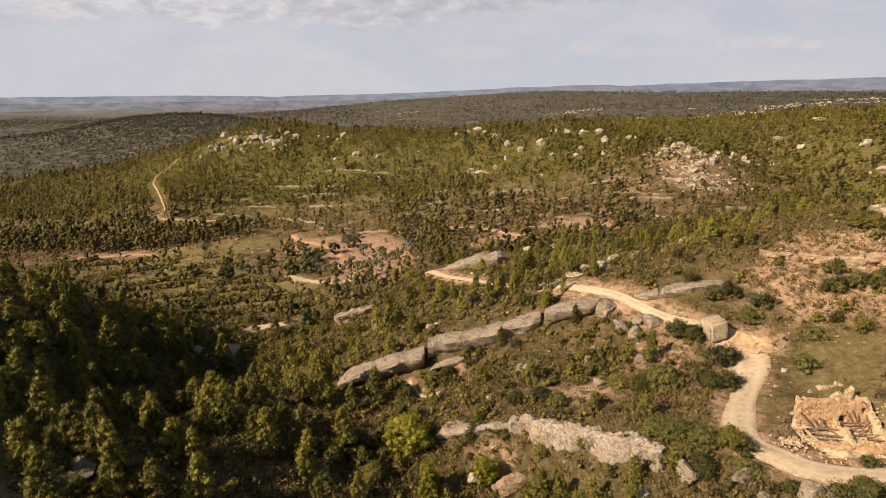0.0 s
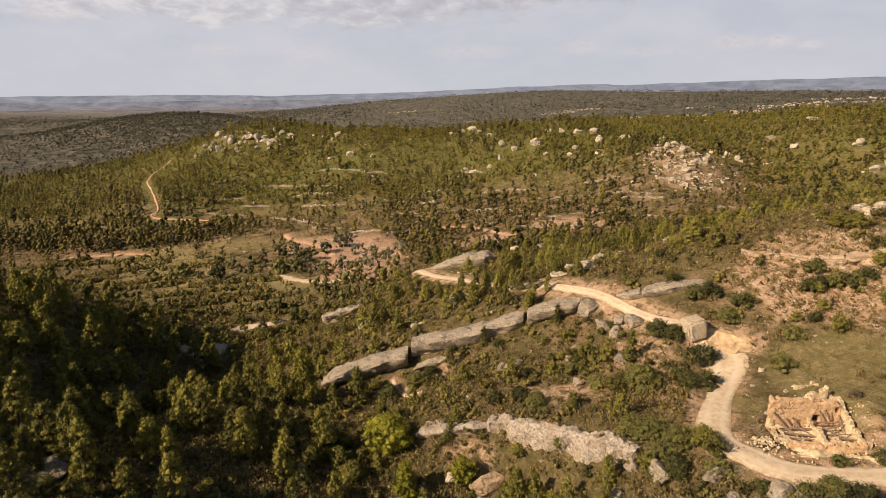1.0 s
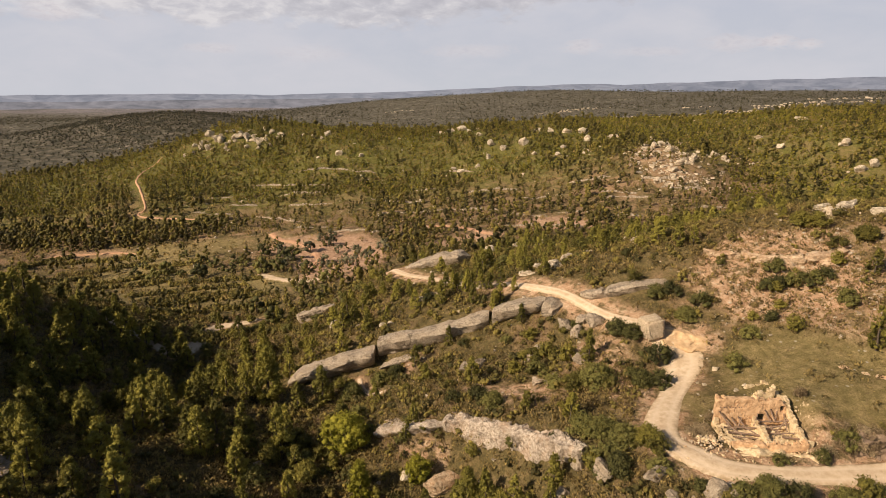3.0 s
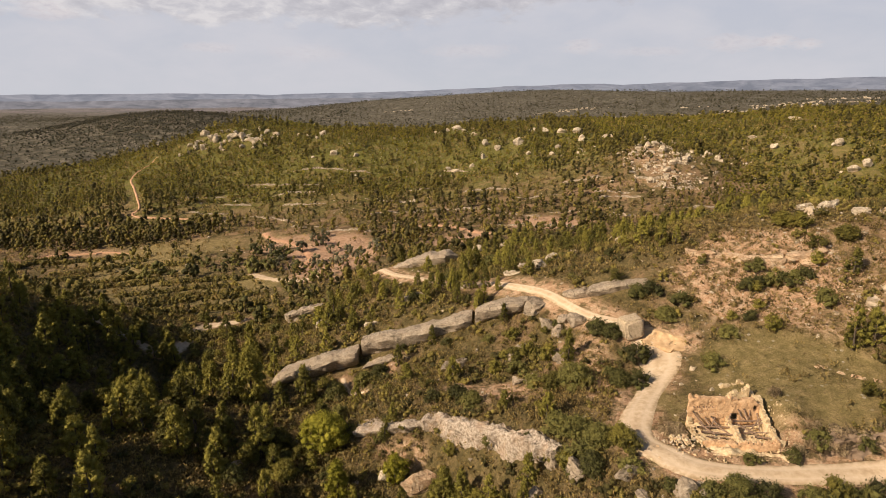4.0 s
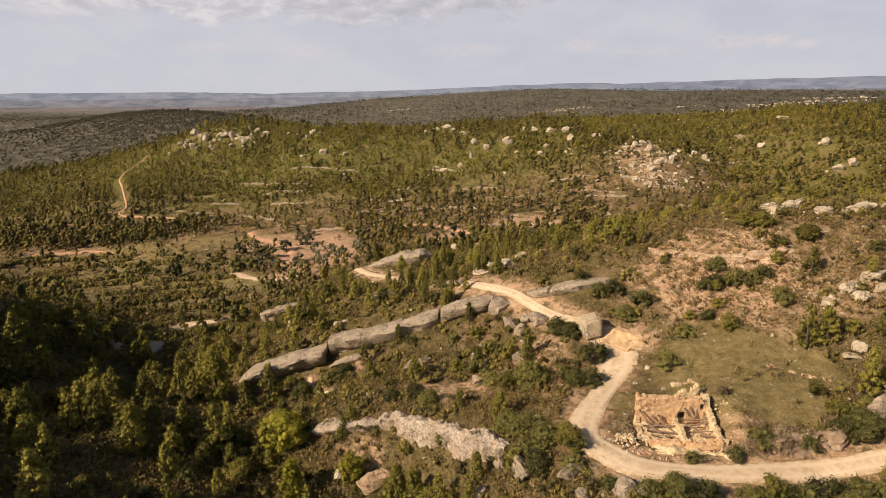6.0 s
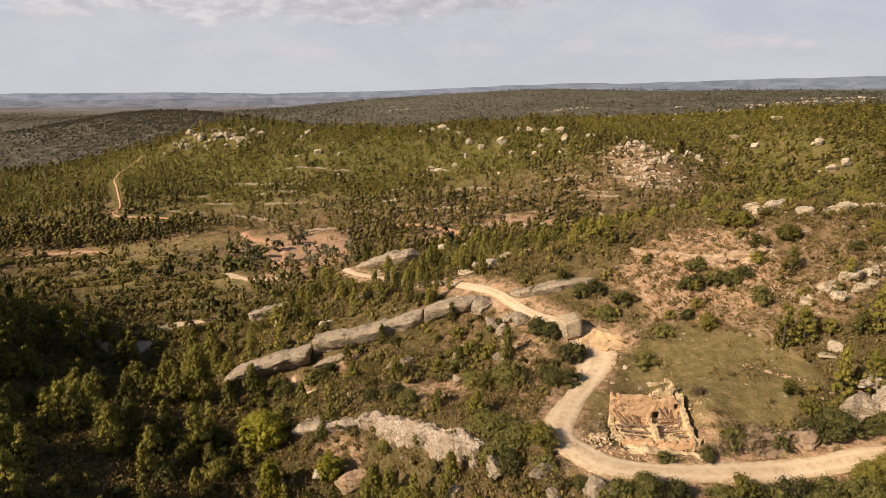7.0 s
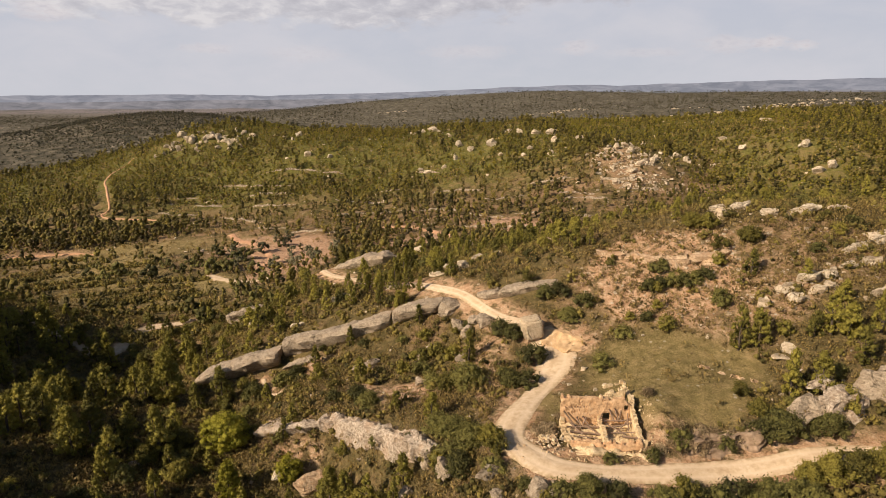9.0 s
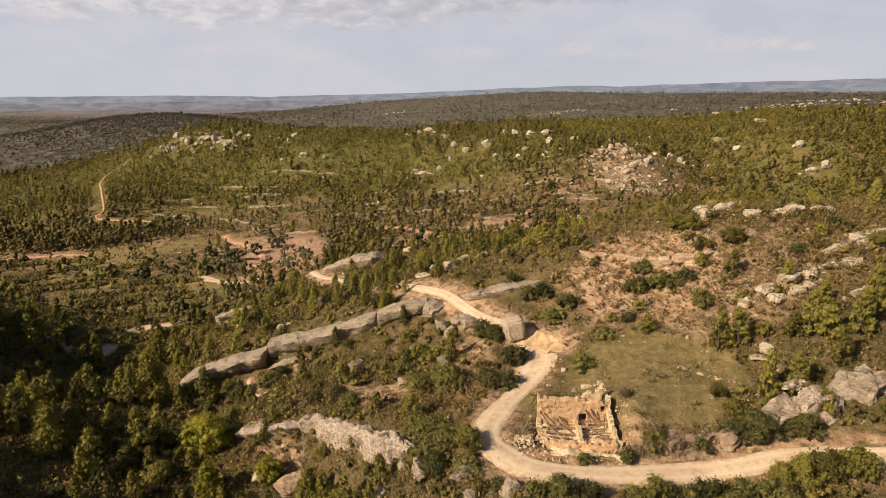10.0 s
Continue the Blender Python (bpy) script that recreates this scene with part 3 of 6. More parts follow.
    me = quad_mesh("backdrop_sky", np.stack([x.ravel(), y.ravel(), z.ravel()], 1), np.stack([i, i + 1, i + 91, i + 90], 1), n.mat, True)
    float_layer(me, "right", ga.ravel()), float_layer(me, "up", ge.ravel())
    tagged(new("backdrop_sky", me), "pale hazy sky with a bank of grey-white cloud", "sky", kind="structure")


build_sky()


# ---- rocks ----
def part(name, me, parent, label=""):
    ob = new(name, me)
    ob.parent = parent
    return tagged(ob, label)


def ground_z(x, y):
    return float(height(np.array([x]), np.array([y]))[0])


def bm_mesh(name, bm, material, smooth_faces=False):
    me = bpy.data.meshes.new(name)
    bm.to_mesh(me)
    bm.free()
    me.polygons.foreach_set("use_smooth", np.full(len(me.polygons), smooth_faces))
    me.materials.append(material)
    return me


def rock_mesh(seed, size, boxy=0.75, cuts=9, level=3, rough=0.10, material=None, beds=0.0):
    """A weathered block: a swollen box with broken faces, pits and bedding."""
    rnd = random.Random(seed)
    bm = bmesh.new()
    bmesh.ops.create_icosphere(bm, subdivisions=level, radius=1)
    p = np.array([v.co for v in bm.verts])
    p = np.sign(p) * np.abs(p) ** boxy
    for _ in range(cuts + 4 if cuts else 0):
        nrm = Vector((rnd.gauss(0, 1), rnd.gauss(0, 1), rnd.gauss(0, 0.8))).normalized()
        over = p @ np.array(nrm) - rnd.uniform(0.52, 0.92)
        p -= np.clip(over, 0, None)[:, None] * np.array(nrm)[None] * 0.97
    p *= np.array(size)[None] / 2
    grain = max(0.6, min(size))
    for v, q in zip(bm.verts, p):
        at = Vector(q) / grain + Vector((seed * 3.1, 0, 0))
        d = noise.fractal(at * 1.3, 0.7, 2.1, 5) * rough * 1.3 * grain - abs(noise.noise(at * 2.2)) ** 0.5 * rough * 0.8 * grain
        way = Vector((q[0] / size[0] ** 2, q[1] / size[1] ** 2, q[2] / size[2] ** 2)).normalized()
        v.co = Vector(q) + way * d
        if beds:
            v.co += Vector((way.x, way.y, 0)) * beds * (math.sin(q[2] * 5.5 + 2 * noise.noise(at)) ** 3)
    me = bpy.data.meshes.new("rock")
    bm.to_mesh(me)
    bm.free()
    me.shade_smooth()
    me.set_sharp_from_angle(angle=radians(32))
    me.materials.append(material or ROCK)
    return me


def put_rock(name, label, x, y, size, turn=0.0, tilt=0.0, roll=0.0, seed=0, sink=0.3, z=None, category="rock", group="", **more):
    me = rock_mesh(seed, size, **more)
    ob = new(name, me)
    at = ground_z(x, y) if z is None else z
    ob.matrix_world = pose(x, y, at + size[2] * (0.5 - sink), roll, tilt, turn)
    return tagged(ob, label, category, group)


def ledge(name, label, points, depth, face, seed, material=None, category="rock ledge", group="", undercut=0.25, cell=0.33, rough=0.26, cracks=(), blunt=(0.12, 0.12), back=1.0, streak=1.0):
    """A bed of rock breaking out of the slope. points: x, y and height of its crest, from left to right; face: height of its front."""
    line = spline(np.array(points, float), 12)
    run = np.concatenate([[0], np.cumsum(np.linalg.norm(np.diff(line[:, :2], axis=0), axis=1))])
    n = max(8, int(run[-1] / cell))
    s = np.linspace(0, run[-1], n)
    line = np.stack([np.interp(s, run, line[:, k]) for k in range(3)], 1)
    way = np.gradient(line[:, :2], axis=0)
    front = np.stack([way[:, 1], -way[:, 0]], 1) / np.linalg.norm(way, axis=1)[:, None]
    out = np.array([-0.75, -0.45, -0.1, 0.24, 0.46, 0.53, 0.52 - 0.3 * undercut, 0.5 - 0.8 * undercut, 0.5 - undercut, 0.52 - undercut])
    down = np.array([-0.55 * back, -0.22 * back, -0.02, 0.0, -0.05, -0.22, -0.60, -0.80, -1.0, -1.5])
    k = np.linspace(0, 9, 30)
    out, down = np.interp(k, np.arange(10), out), np.interp(k, np.arange(10), down)
    taper = np.minimum(1, np.minimum(s / (0.16 * run[-1]) + blunt[0], (run[-1] - s) / (0.16 * run[-1]) + blunt[1])) ** 0.6
    face = np.interp(s / run[-1], np.linspace(0, 1, len(face)), face) if isinstance(face, (list, tuple)) else face + 0 * s
    swell_d = 1 + 0.36 * fbm(s, 0 * s + seed, 5, 3, seed)
    split = np.zeros(n)
    for at in cracks:
        split += np.exp(-(((s / run[-1] - at) * run[-1]) / 0.16) ** 2)
    verts = []
    for i in range(n):
        for o, d in zip(out, down):
            p = Vector((line[i, 0] + front[i, 0] * o * depth * swell_d[i] * taper[i], line[i, 1] + front[i, 1] * o * depth * swell_d[i] * taper[i],
                        line[i, 2] + d * face[i] * (0.4 + 0.6 * taper[i]) - 0.4 * split[i]))
            q = p * 0.42 + Vector((seed * 5.3, 0, 0))
            q.z *= streak
            w = noise.fractal(q, 0.75, 2.2, 5) * rough * 1.5 - abs(noise.noise(q * 2.3 + Vector((9, 0, 0)))) ** 0.6 * rough
            strata = 0.10 * math.sin(p.z * 4.2 + 2.5 * noise.noise(q)) if o > 0.3 else 0.0
            push = Vector((front[i, 0], front[i, 1], 0)) * (0.8 if o > 0.3 else 0.15) + Vector((0, 0, 0.25 if o > 0.3 else 1.0))
            verts.append(p + push * (w + strata) - Vector((front[i, 0], front[i, 1], 0)) * (0.35 * split[i] if o > 0 else 0))
    for end in (verts[:30], verts[-30:]):
        heart = sum(end, Vector()) / 30
        verts += [heart.lerp(p, 0.02) for p in end]
    i = (np.arange(n - 1)[:, None] * 30 + np.arange(29)[None]).ravel()
    j = np.arange(29)
    caps = [np.stack([a + j, b + j, b + j + 1, a + j + 1], 1) for a, b in ((n * 30, 0), ((n - 1) * 30, (n + 1) * 30))]
    me = quad_mesh(name, verts, np.concatenate([np.stack([i, i + 30, i + 31, i + 1], 1), *caps]), material or ROCK, True)
    me.set_sharp_from_angle(angle=radians(38))
    return tagged(new(name, me), label, category, group)


# the long ledge that crosses the slope, in three lengths
ledge("rock_ledge", "long rounded grey limestone ledge half buried in scrub", [(-17.0, 86.3, -9.6), (-14.9, 86.5, -7.8), (-10, 87.2, -6.0), (-6.0, 87.5, -4.7), (-3.0, 87.6, -4.1)], 4.9, [1.8, 3.8, 3.9], 3, undercut=0.40, blunt=(0.1, 0.8))
ledge("rock_ledge", "long rounded grey limestone ledge with a shaded overhang", [(-2.4, 88.2, -2.8), (0, 88.1, -2.1), (5.7, 87.5, -0.6), (11, 87.0, 1.0), (15.2, 86.5, 2.4)], 5.2, [3.7, 4.4, 3.9], 5, undercut=0.44, blunt=(0.85, 0.85))
ledge("rock_ledge", "blunt grey limestone ledge beside the dirt road", [(15.9, 86.1, 3.2), (18, 85.6, 4.2), (20.8, 84.8, 5.0), (23.4, 84.2, 5.3)], 4.8, [3.8, 3.3, 2.2], 8, undercut=0.36, blunt=(0.85, 0.3))
put_rock("rock_ledge", "lower slab of grey limestone under the long ledge", 0.6, 85.0, (6.4, 2.4, 1.7), 4, -15, 0, 21, 0.35, category="rock ledge", level=4, boxy=0.6)
ledge("rock_ledge", "low grey rib of limestone on the green spur", [(-11.0, 98.2, -6.6), (-8.0, 98.6, -5.3), (-5.0, 98.9, -4.3), (-2.0, 99.3, -3.4)], 2.8, [1.0, 1.8, 1.5], 23, rough=0.4)
ledge("rock_ledge", "low grey rib of limestone above the valley", [(-23.5, 119.4, -10.9), (-20.5, 119.1, -9.7), (-17.5, 118.8, -8.8), (-15.0, 118.4, -8.3)], 3.0, [1.2, 2.0, 1.4], 25, rough=0.4)
ledge("rock_ledge", "flat pale limestone ledge above the road bank", [(28.4, 82.6, 6.9), (31.5, 81.3, 8.1), (35.5, 80.3, 9.3), (40.4, 79.2, 9.9)], 3.4, [1.6, 2.4, 1.6], 11, cracks=(0.28, 0.4))
def block_rock(name, label, x, y, size, turn, seed, category="boulder"):
    """A squared block with worn edges, a flat top and hollowed faces."""
    bm = bmesh.new()
    bmesh.ops.create_cube(bm, size=1)
    bmesh.ops.bevel(bm, geom=bm.edges[:], offset=0.10, segments=3, affect="EDGES")
    bmesh.ops.subdivide_edges(bm, edges=bm.edges[:], cuts=3, use_grid_fill=True)
    bmesh.ops.smooth_vert(bm, verts=bm.verts[:], factor=0.5, use_axis_x=True, use_axis_y=True, use_axis_z=True)
    for v in bm.verts:
        p = Vector((v.co.x * size[0], v.co.y * size[1], (v.co.z + 0.42) * size[2] + 0.14 * v.co.x * size[0]))
        p.x = p.x * (0.84 + 0.22 * (v.co.z + 0.5)) - 0.10 * p.z
        q = p * 0.55 + Vector((seed, 0, 0))
        way = Vector(v.co).normalized()
        v.co = p + way * (0.24 * noise.fractal(q, 0.8, 2.1, 4) - 0.08 * abs(noise.noise(q * 4)))
    ob = new(name, bm_mesh(name, bm, ROCK_SMOOTH, True))
    ob.data.set_sharp_from_angle(angle=radians(80))
    ob.matrix_world = pose(x, y, ground_z(x, y), 0, 0, turn)
    return tagged(ob, label, category)


block_rock("boulder", "great square grey boulder standing beside the dirt road", 34.6, 69.9, (2.75, 2.5, 2.75), 12, 14)
ledge("rock_ledge", "grey tilted rock slab beside the far bend of the road", [(0.2, 121.5, -0.6), (4, 120.2, 1.4), (8, 119.2, 2.9), (11.5, 118.4, 3.6), (13.8, 118.0, 2.8)], 6.0, [1.6, 3.6, 4.2, 3.0], 17, rough=0.36)


# rocks of the far hill: x, y, length, depth, height, turn
CROWN_ROCKS = [(-126, 346, 7, 5, 6, 0), (-120, 338.5, 6, 4, 4.5, 30), (-114.6, 332, 5, 4, 5.5, 10), (-106, 334, 7, 4, 4.5, 5), (-101, 335, 6, 4, 4.5, 40), (-92.5, 326.6, 4.5, 4, 4.5, 0), (-95.5, 331, 5.5, 4, 4.5, 15),
               (-121, 326.5, 4, 3.5, 5.5, 0), (-131, 335.5, 5, 2.5, 3, 25), (-83, 338, 5, 3, 3, 0), (-89, 342, 4, 3, 3, 0), (-55, 330, 6, 4, 4, 10), (-57, 324, 3, 2, 2, 0), (-44.6, 301.4, 6, 4, 4.4, 20), (-54.4, 300, 3, 2, 2, 0),
               (-33, 300.6, 4, 3, 3, 0), (-64, 334, 3, 2, 2, 0), (-70, 337, 3, 2, 2, 0)]
HILL_ROCKS = [(13, 331, 5, 3, 2.6, 0), (19, 330, 8, 4, 3.6, 10), (23, 322, 5, 3, 2.5, 30), (28, 315, 4, 3, 2.4, 0), (8, 329, 3.5, 3, 2.2, 0), (32.8, 299.6, 5, 3, 4, 30), (38, 293, 4, 3, 3.5, 0), (48.5, 295.7, 6, 4, 5, 20),
              (51.7, 280.5, 3.5, 2.5, 2.6, 0), (72.6, 308, 6, 4, 4, 0), (80.1, 306, 7, 4, 4.5, 15), (79, 290, 4.5, 3, 4, 0), (73.3, 269, 4, 3, 3.5, 40), (91.6, 291, 6, 3, 3, 0), (64.5, 312, 4, 3, 3, 0), (59, 316, 5, 3, 2.4, 0),
              (30.6, 286, 3, 2.5, 3, 0), (24.8, 280, 3, 2, 2, 0), (62, 276, 3, 2, 2, 0), (66, 284, 3.5, 2.5, 2.4, 0), (12.9, 282, 5, 3, 3, 0), (17, 279, 4, 3, 2.4, 0), (105, 277, 5, 3, 3, 0), (99, 254.5, 4, 3, 4, 0), (103.5, 249, 4, 3, 4, 20),
              (105, 261, 6, 3, 3, 0), (117, 273, 5, 3, 3, 0), (99.2, 233, 4.5, 3, 3, 10), (103, 238, 3.5, 3, 3, 0), (91.2, 225, 4, 3, 3, 0), (110.6, 243, 4, 3, 3, 0), (113.5, 247, 3.5, 3, 3, 0), (124, 252.6, 4, 3, 3.5, 0), (127, 250, 3, 2.6, 3, 0),
              (151, 270, 5, 3, 2.5, 0), (153, 253.4, 4, 3, 3, 0), (173, 243.4, 6, 4, 4, 0), (171, 228, 8, 3, 3, 15), (176, 229, 5, 3, 4, 0), (178, 285, 8, 3, 2.5, 0)]


# ---- plants ----
def unit(v):
    return v / np.maximum(np.linalg.norm(v, axis=1, keepdims=True), 1e-9)


def leaf_arrays(rng, centres, facing, sizes, slim=0.6, lean=0.4, upward=0.0):
    """Leaf sprays: one bent quad each, turned roughly as facing says; upward: how far the tips point to the sky."""
    nrm = unit(facing + lean * rng.normal(size=centres.shape))
    t1 = unit(np.cross(nrm, rng.normal(size=centres.shape)))
    if upward:
        rise = np.array([0, 0, 1.0]) + 0.45 * facing + 0.5 * rng.normal(size=centres.shape)
        t1 = unit((1 - upward) * t1 + upward * unit(rise))
        nrm = unit(nrm - t1 * np.sum(nrm * t1, axis=1, keepdims=True))
    t2 = np.cross(nrm, t1)
    a, b = sizes[:, None] * 0.5, sizes[:, None] * 0.5 * slim
    bend = nrm * sizes[:, None] * 0.12
    v = np.stack([centres - t1 * a - bend, centres + t2 * b, centres + t1 * a - bend, centres - t2 * b], 1).reshape(-1, 3)
    return v, np.arange(len(v)).reshape(-1, 4)


CUBE = np.array([(a, b, c) for a in (-1, 1) for b in (-1, 1) for c in (-1, 1)], float) / 1.732
CUBE_FACES = np.array([(0, 1, 3, 2), (4, 6, 7, 5), (0, 4, 5, 1), (2, 3, 7, 6), (0, 2, 6, 4), (1, 5, 7, 3)])


def clumps(rng, count, shape, clump_r, per, leaf, slim=0.6, lean=0.6, knot=0.6, upward=0.0):
    """A crown of clumps: each a small dark heart with leaf sprays round it; shape(u) gives radius and height at u from 0 to 1."""
    u = (np.arange(count) + rng.random(count)) / count
    rad, hgt = shape(u)
    ang = rng.random(count) * 2 * math.pi
    out = np.sqrt(rng.uniform(0.18, 1.0, count)) * rad
    mid = np.stack([out * np.cos(ang), out * np.sin(ang), hgt], 1)
    r = clump_r * rng.uniform(0.65, 1.3, count)
    mid[:, 2] = np.maximum(mid[:, 2], 0.5 * r)
    turn, _ = np.linalg.qr(rng.normal(size=(count, 3, 3)))
    lumps = mid[:, None] + np.einsum("nij,nkj->nki", turn, CUBE[None] * rng.uniform(0.7, 1.25, (count, 8, 1))) * (knot * r)[:, None, None]
    d = unit(rng.normal(size=(count * max(per, 1), 3))).reshape(count, -1, 3)[:, :per]
    d[..., 2] = np.where(d[..., 2] < -0.3, -d[..., 2], d[..., 2])
    at = (mid[:, None] + d * r[:, None, None] * rng.uniform(0.45, 1.12, (count, per, 1))).reshape(-1, 3)
    at[:, 2] = np.maximum(at[:, 2], 0.03)
    heart = np.stack([np.zeros(count), np.zeros(count), mid[:, 2] * 0.7], 1)
    face = unit((0.6 * d + 0.9 * unit(mid - heart)[:, None] + np.array([0, 0, 0.25])).reshape(-1, 3))
    v, f = leaf_arrays(rng, at, face, leaf * rng.uniform(0.6, 1.4, len(at)), slim, lean, upward)
    if not knot:
        return v, f
    core = (CUBE_FACES[None] + 8 * np.arange(count)[:, None, None]).reshape(-1, 4)
    return np.concatenate([lumps.reshape(-1, 3), v]), np.concatenate([core, f + 8 * count])


def crown_shape(kind, h, w):
    if kind == "pine":
        return lambda u: (0.5 * w * np.minimum(1, (u + 0.2) / 0.35) * (1.02 - u) ** 0.55, h * (0.06 + 0.92 * u))
    if kind == "tree":
        return lambda u: (0.5 * w * np.sqrt(np.clip(1 - (2 * u - 0.9) ** 2, 0.02, 1)), h * (0.16 + 0.80 * u))
    return lambda u: (0.5 * w * np.sqrt(np.clip(1 - u**2, 0.02, 1)), h * (0.06 + 0.86 * u))


def crown_mesh(seed, kind, h, w, count, per, leaf, material, knot=0.52):
    rng = np.random.default_rng(seed)
    pine = kind == "pine"
    v, f = clumps(rng, count, crown_shape(kind, h, w), (0.20 if pine else 0.24) * w * (30 / max(count, 12)) ** 0.33, per, leaf, 0.36 if pine else 0.5, 0.45 if pine else 0.6, 0.62 if pine else knot, 0.75 if pine else 0.45)
    v[:, :2] *= (1 + 0.28 * fbm(v[:, 0] + 9 * seed, v[:, 1] + v[:, 2], 1.6, 2, seed))[:, None]
    return quad_mesh(kind + "_crown", v, f, material, True)


def trunk_mesh(seed, h, r, limbs=5):
    """A tapered, slightly crooked trunk with limbs."""
    rnd = random.Random(seed)
    verts, quads = [], []

    def tube(pts, radii, n=6):
        base = len(verts)
        for p, rad in zip(pts, radii):
            verts.extend((p[0] + rad * math.cos(k * math.tau / n), p[1] + rad * math.sin(k * math.tau / n), p[2]) for k in range(n))
        for s in range(len(pts) - 1):
            quads.extend((base + s * n + k, base + s * n + (k + 1) % n, base + (s + 1) * n + (k + 1) % n, base + (s + 1) * n + k) for k in range(n))

    lean = (rnd.uniform(-0.06, 0.06) * h, rnd.uniform(-0.06, 0.06) * h)
    spine = [(lean[0] * k * k + rnd.uniform(-1, 1) * r * 0.3, lean[1] * k * k + rnd.uniform(-1, 1) * r * 0.3, -0.3 + (h * 0.9 + 0.3) * k) for k in (0, 0.2, 0.45, 0.7, 1)]
    tube(spine, [r * 1.3, r, r * 0.75, r * 0.5, r * 0.12])
    for k in range(limbs):
        u, ang = rnd.uniform(0.25, 0.8), rnd.uniform(0, math.tau)
        z0, reach = h * 0.9 * u, h * rnd.uniform(0.15, 0.28)
        a = (lean[0] * u * u, lean[1] * u * u, z0)
        b = (a[0] + reach * 0.6 * math.cos(ang), a[1] + reach * 0.6 * math.sin(ang), z0 + reach * 0.25)
        c = (a[0] + reach * math.cos(ang), a[1] + reach * math.sin(ang), z0 + reach * 0.6)
        tube([a, b, c], [r * 0.4, r * 0.28, r * 0.08], 5)
    return quad_mesh("trunk", verts, quads, BARK, True)


def make_tree(name, label, category, seed, kind, h, w, count, per, leaf, material, trunk_r=None, limbs=5):
    thing = tagged(new(name), label, category)
    part("trunk", trunk_mesh(seed, h * 0.95, trunk_r or 0.022 * h + 0.03, limbs), thing)
    part("crown", crown_mesh(seed, kind, h, w, count, per, leaf, material), thing)
    return thing


class Kind:
    """A few grown models of one plant; sow() stands copies of them about."""

    def __init__(self, models, big=None):
        self.models, self.used, self.big = models, [False] * len(models), big

    def sow(self, x, y, scale, rnd, group="", label="", sink=0.05):
        if self.big and scale > 1.15:
            return self.big.sow(x, y, scale / 1.6, rnd, group, label, sink)
        k = rnd.randrange(len(self.models))
        ob = self.models[k]
        m = pose(x, y, ground_z(x, y) - sink, rnd.uniform(-3, 3), rnd.uniform(-3, 3), rnd.uniform(0, 360))
        if self.used[k]:
            ob = copy_thing(ob, m)
        else:
            ob.matrix_basis, self.used[k] = m, True
        ob.scale = [scale * rnd.uniform(0.9, 1.1), scale * rnd.uniform(0.9, 1.1), scale]
        return tagged(ob, label, "", group)

    def clear(self):
        for ob, used in zip(self.models, self.used):
            if not used:
                for o in (*ob.children_recursive, ob):
                    bpy.data.objects.remove(o)


PINES = Kind([make_tree("pine_tree", "young Aleppo pine with olive-green needles and bushy crown", "pine tree", 100 + k, "pine", 4.2 + 0.3 * k, 2.8 + 0.2 * (k % 3), 54, 20, 0.28, PINE) for k in range(7)])
def bushes(name, label, seed, kind, high, wide, count, per, leaf, material, models, knot=0.52):
    return [tagged(new(name, crown_mesh(seed + k, kind, high * (1 + 0.06 * k), wide * (1 + 0.06 * k), count, per, leaf, material, knot)), label, name.replace("_", " ")) for k in range(models)]


BIG_BUSHES = Kind(bushes("bush", "large rounded olive-green bush with fine leaves", 260, "tree", 2.5, 3.0, 66, 38, 0.23, BUSH, 4))
BIG_SHRUBS = Kind(bushes("shrub", "large rounded dark evergreen shrub with fine leaves", 220, "shrub", 2.1, 3.4, 70, 38, 0.23, SHRUB, 4))
BUSHES = Kind(bushes("bush", "olive-green bush catching the low sun", 240, "tree", 1.6, 1.9, 22, 34, 0.20, BUSH, 6), BIG_BUSHES)
SHRUBS = Kind(bushes("shrub", "rounded dark evergreen shrub among dry scrub", 200, "shrub", 1.4, 2.2, 24, 34, 0.20, SHRUB, 6), BIG_SHRUBS)


def road_gap(x, y):
    return float(line_distance(np.array([x]), np.array([y]), ROAD_FINE[::2])[0])


def scatter(rng, x0, x1, y0, y1, spacing):
    """An uneven field of places, none crowding another."""
    gx, gy = np.meshgrid(np.arange(x0, x1, spacing), np.arange(y0, y1, spacing))
    x, y = gx.ravel() + rng.uniform(-0.48, 0.48, gx.size) * spacing, gy.ravel() + rng.uniform(-0.48, 0.48, gx.size) * spacing
    return x, y


def seen_strip(x, y, spare=6.0):
    """True within the land that the flight looks over."""
    return (x > -0.80 * y - spare) & (x < 25 + 0.80 * y + spare)


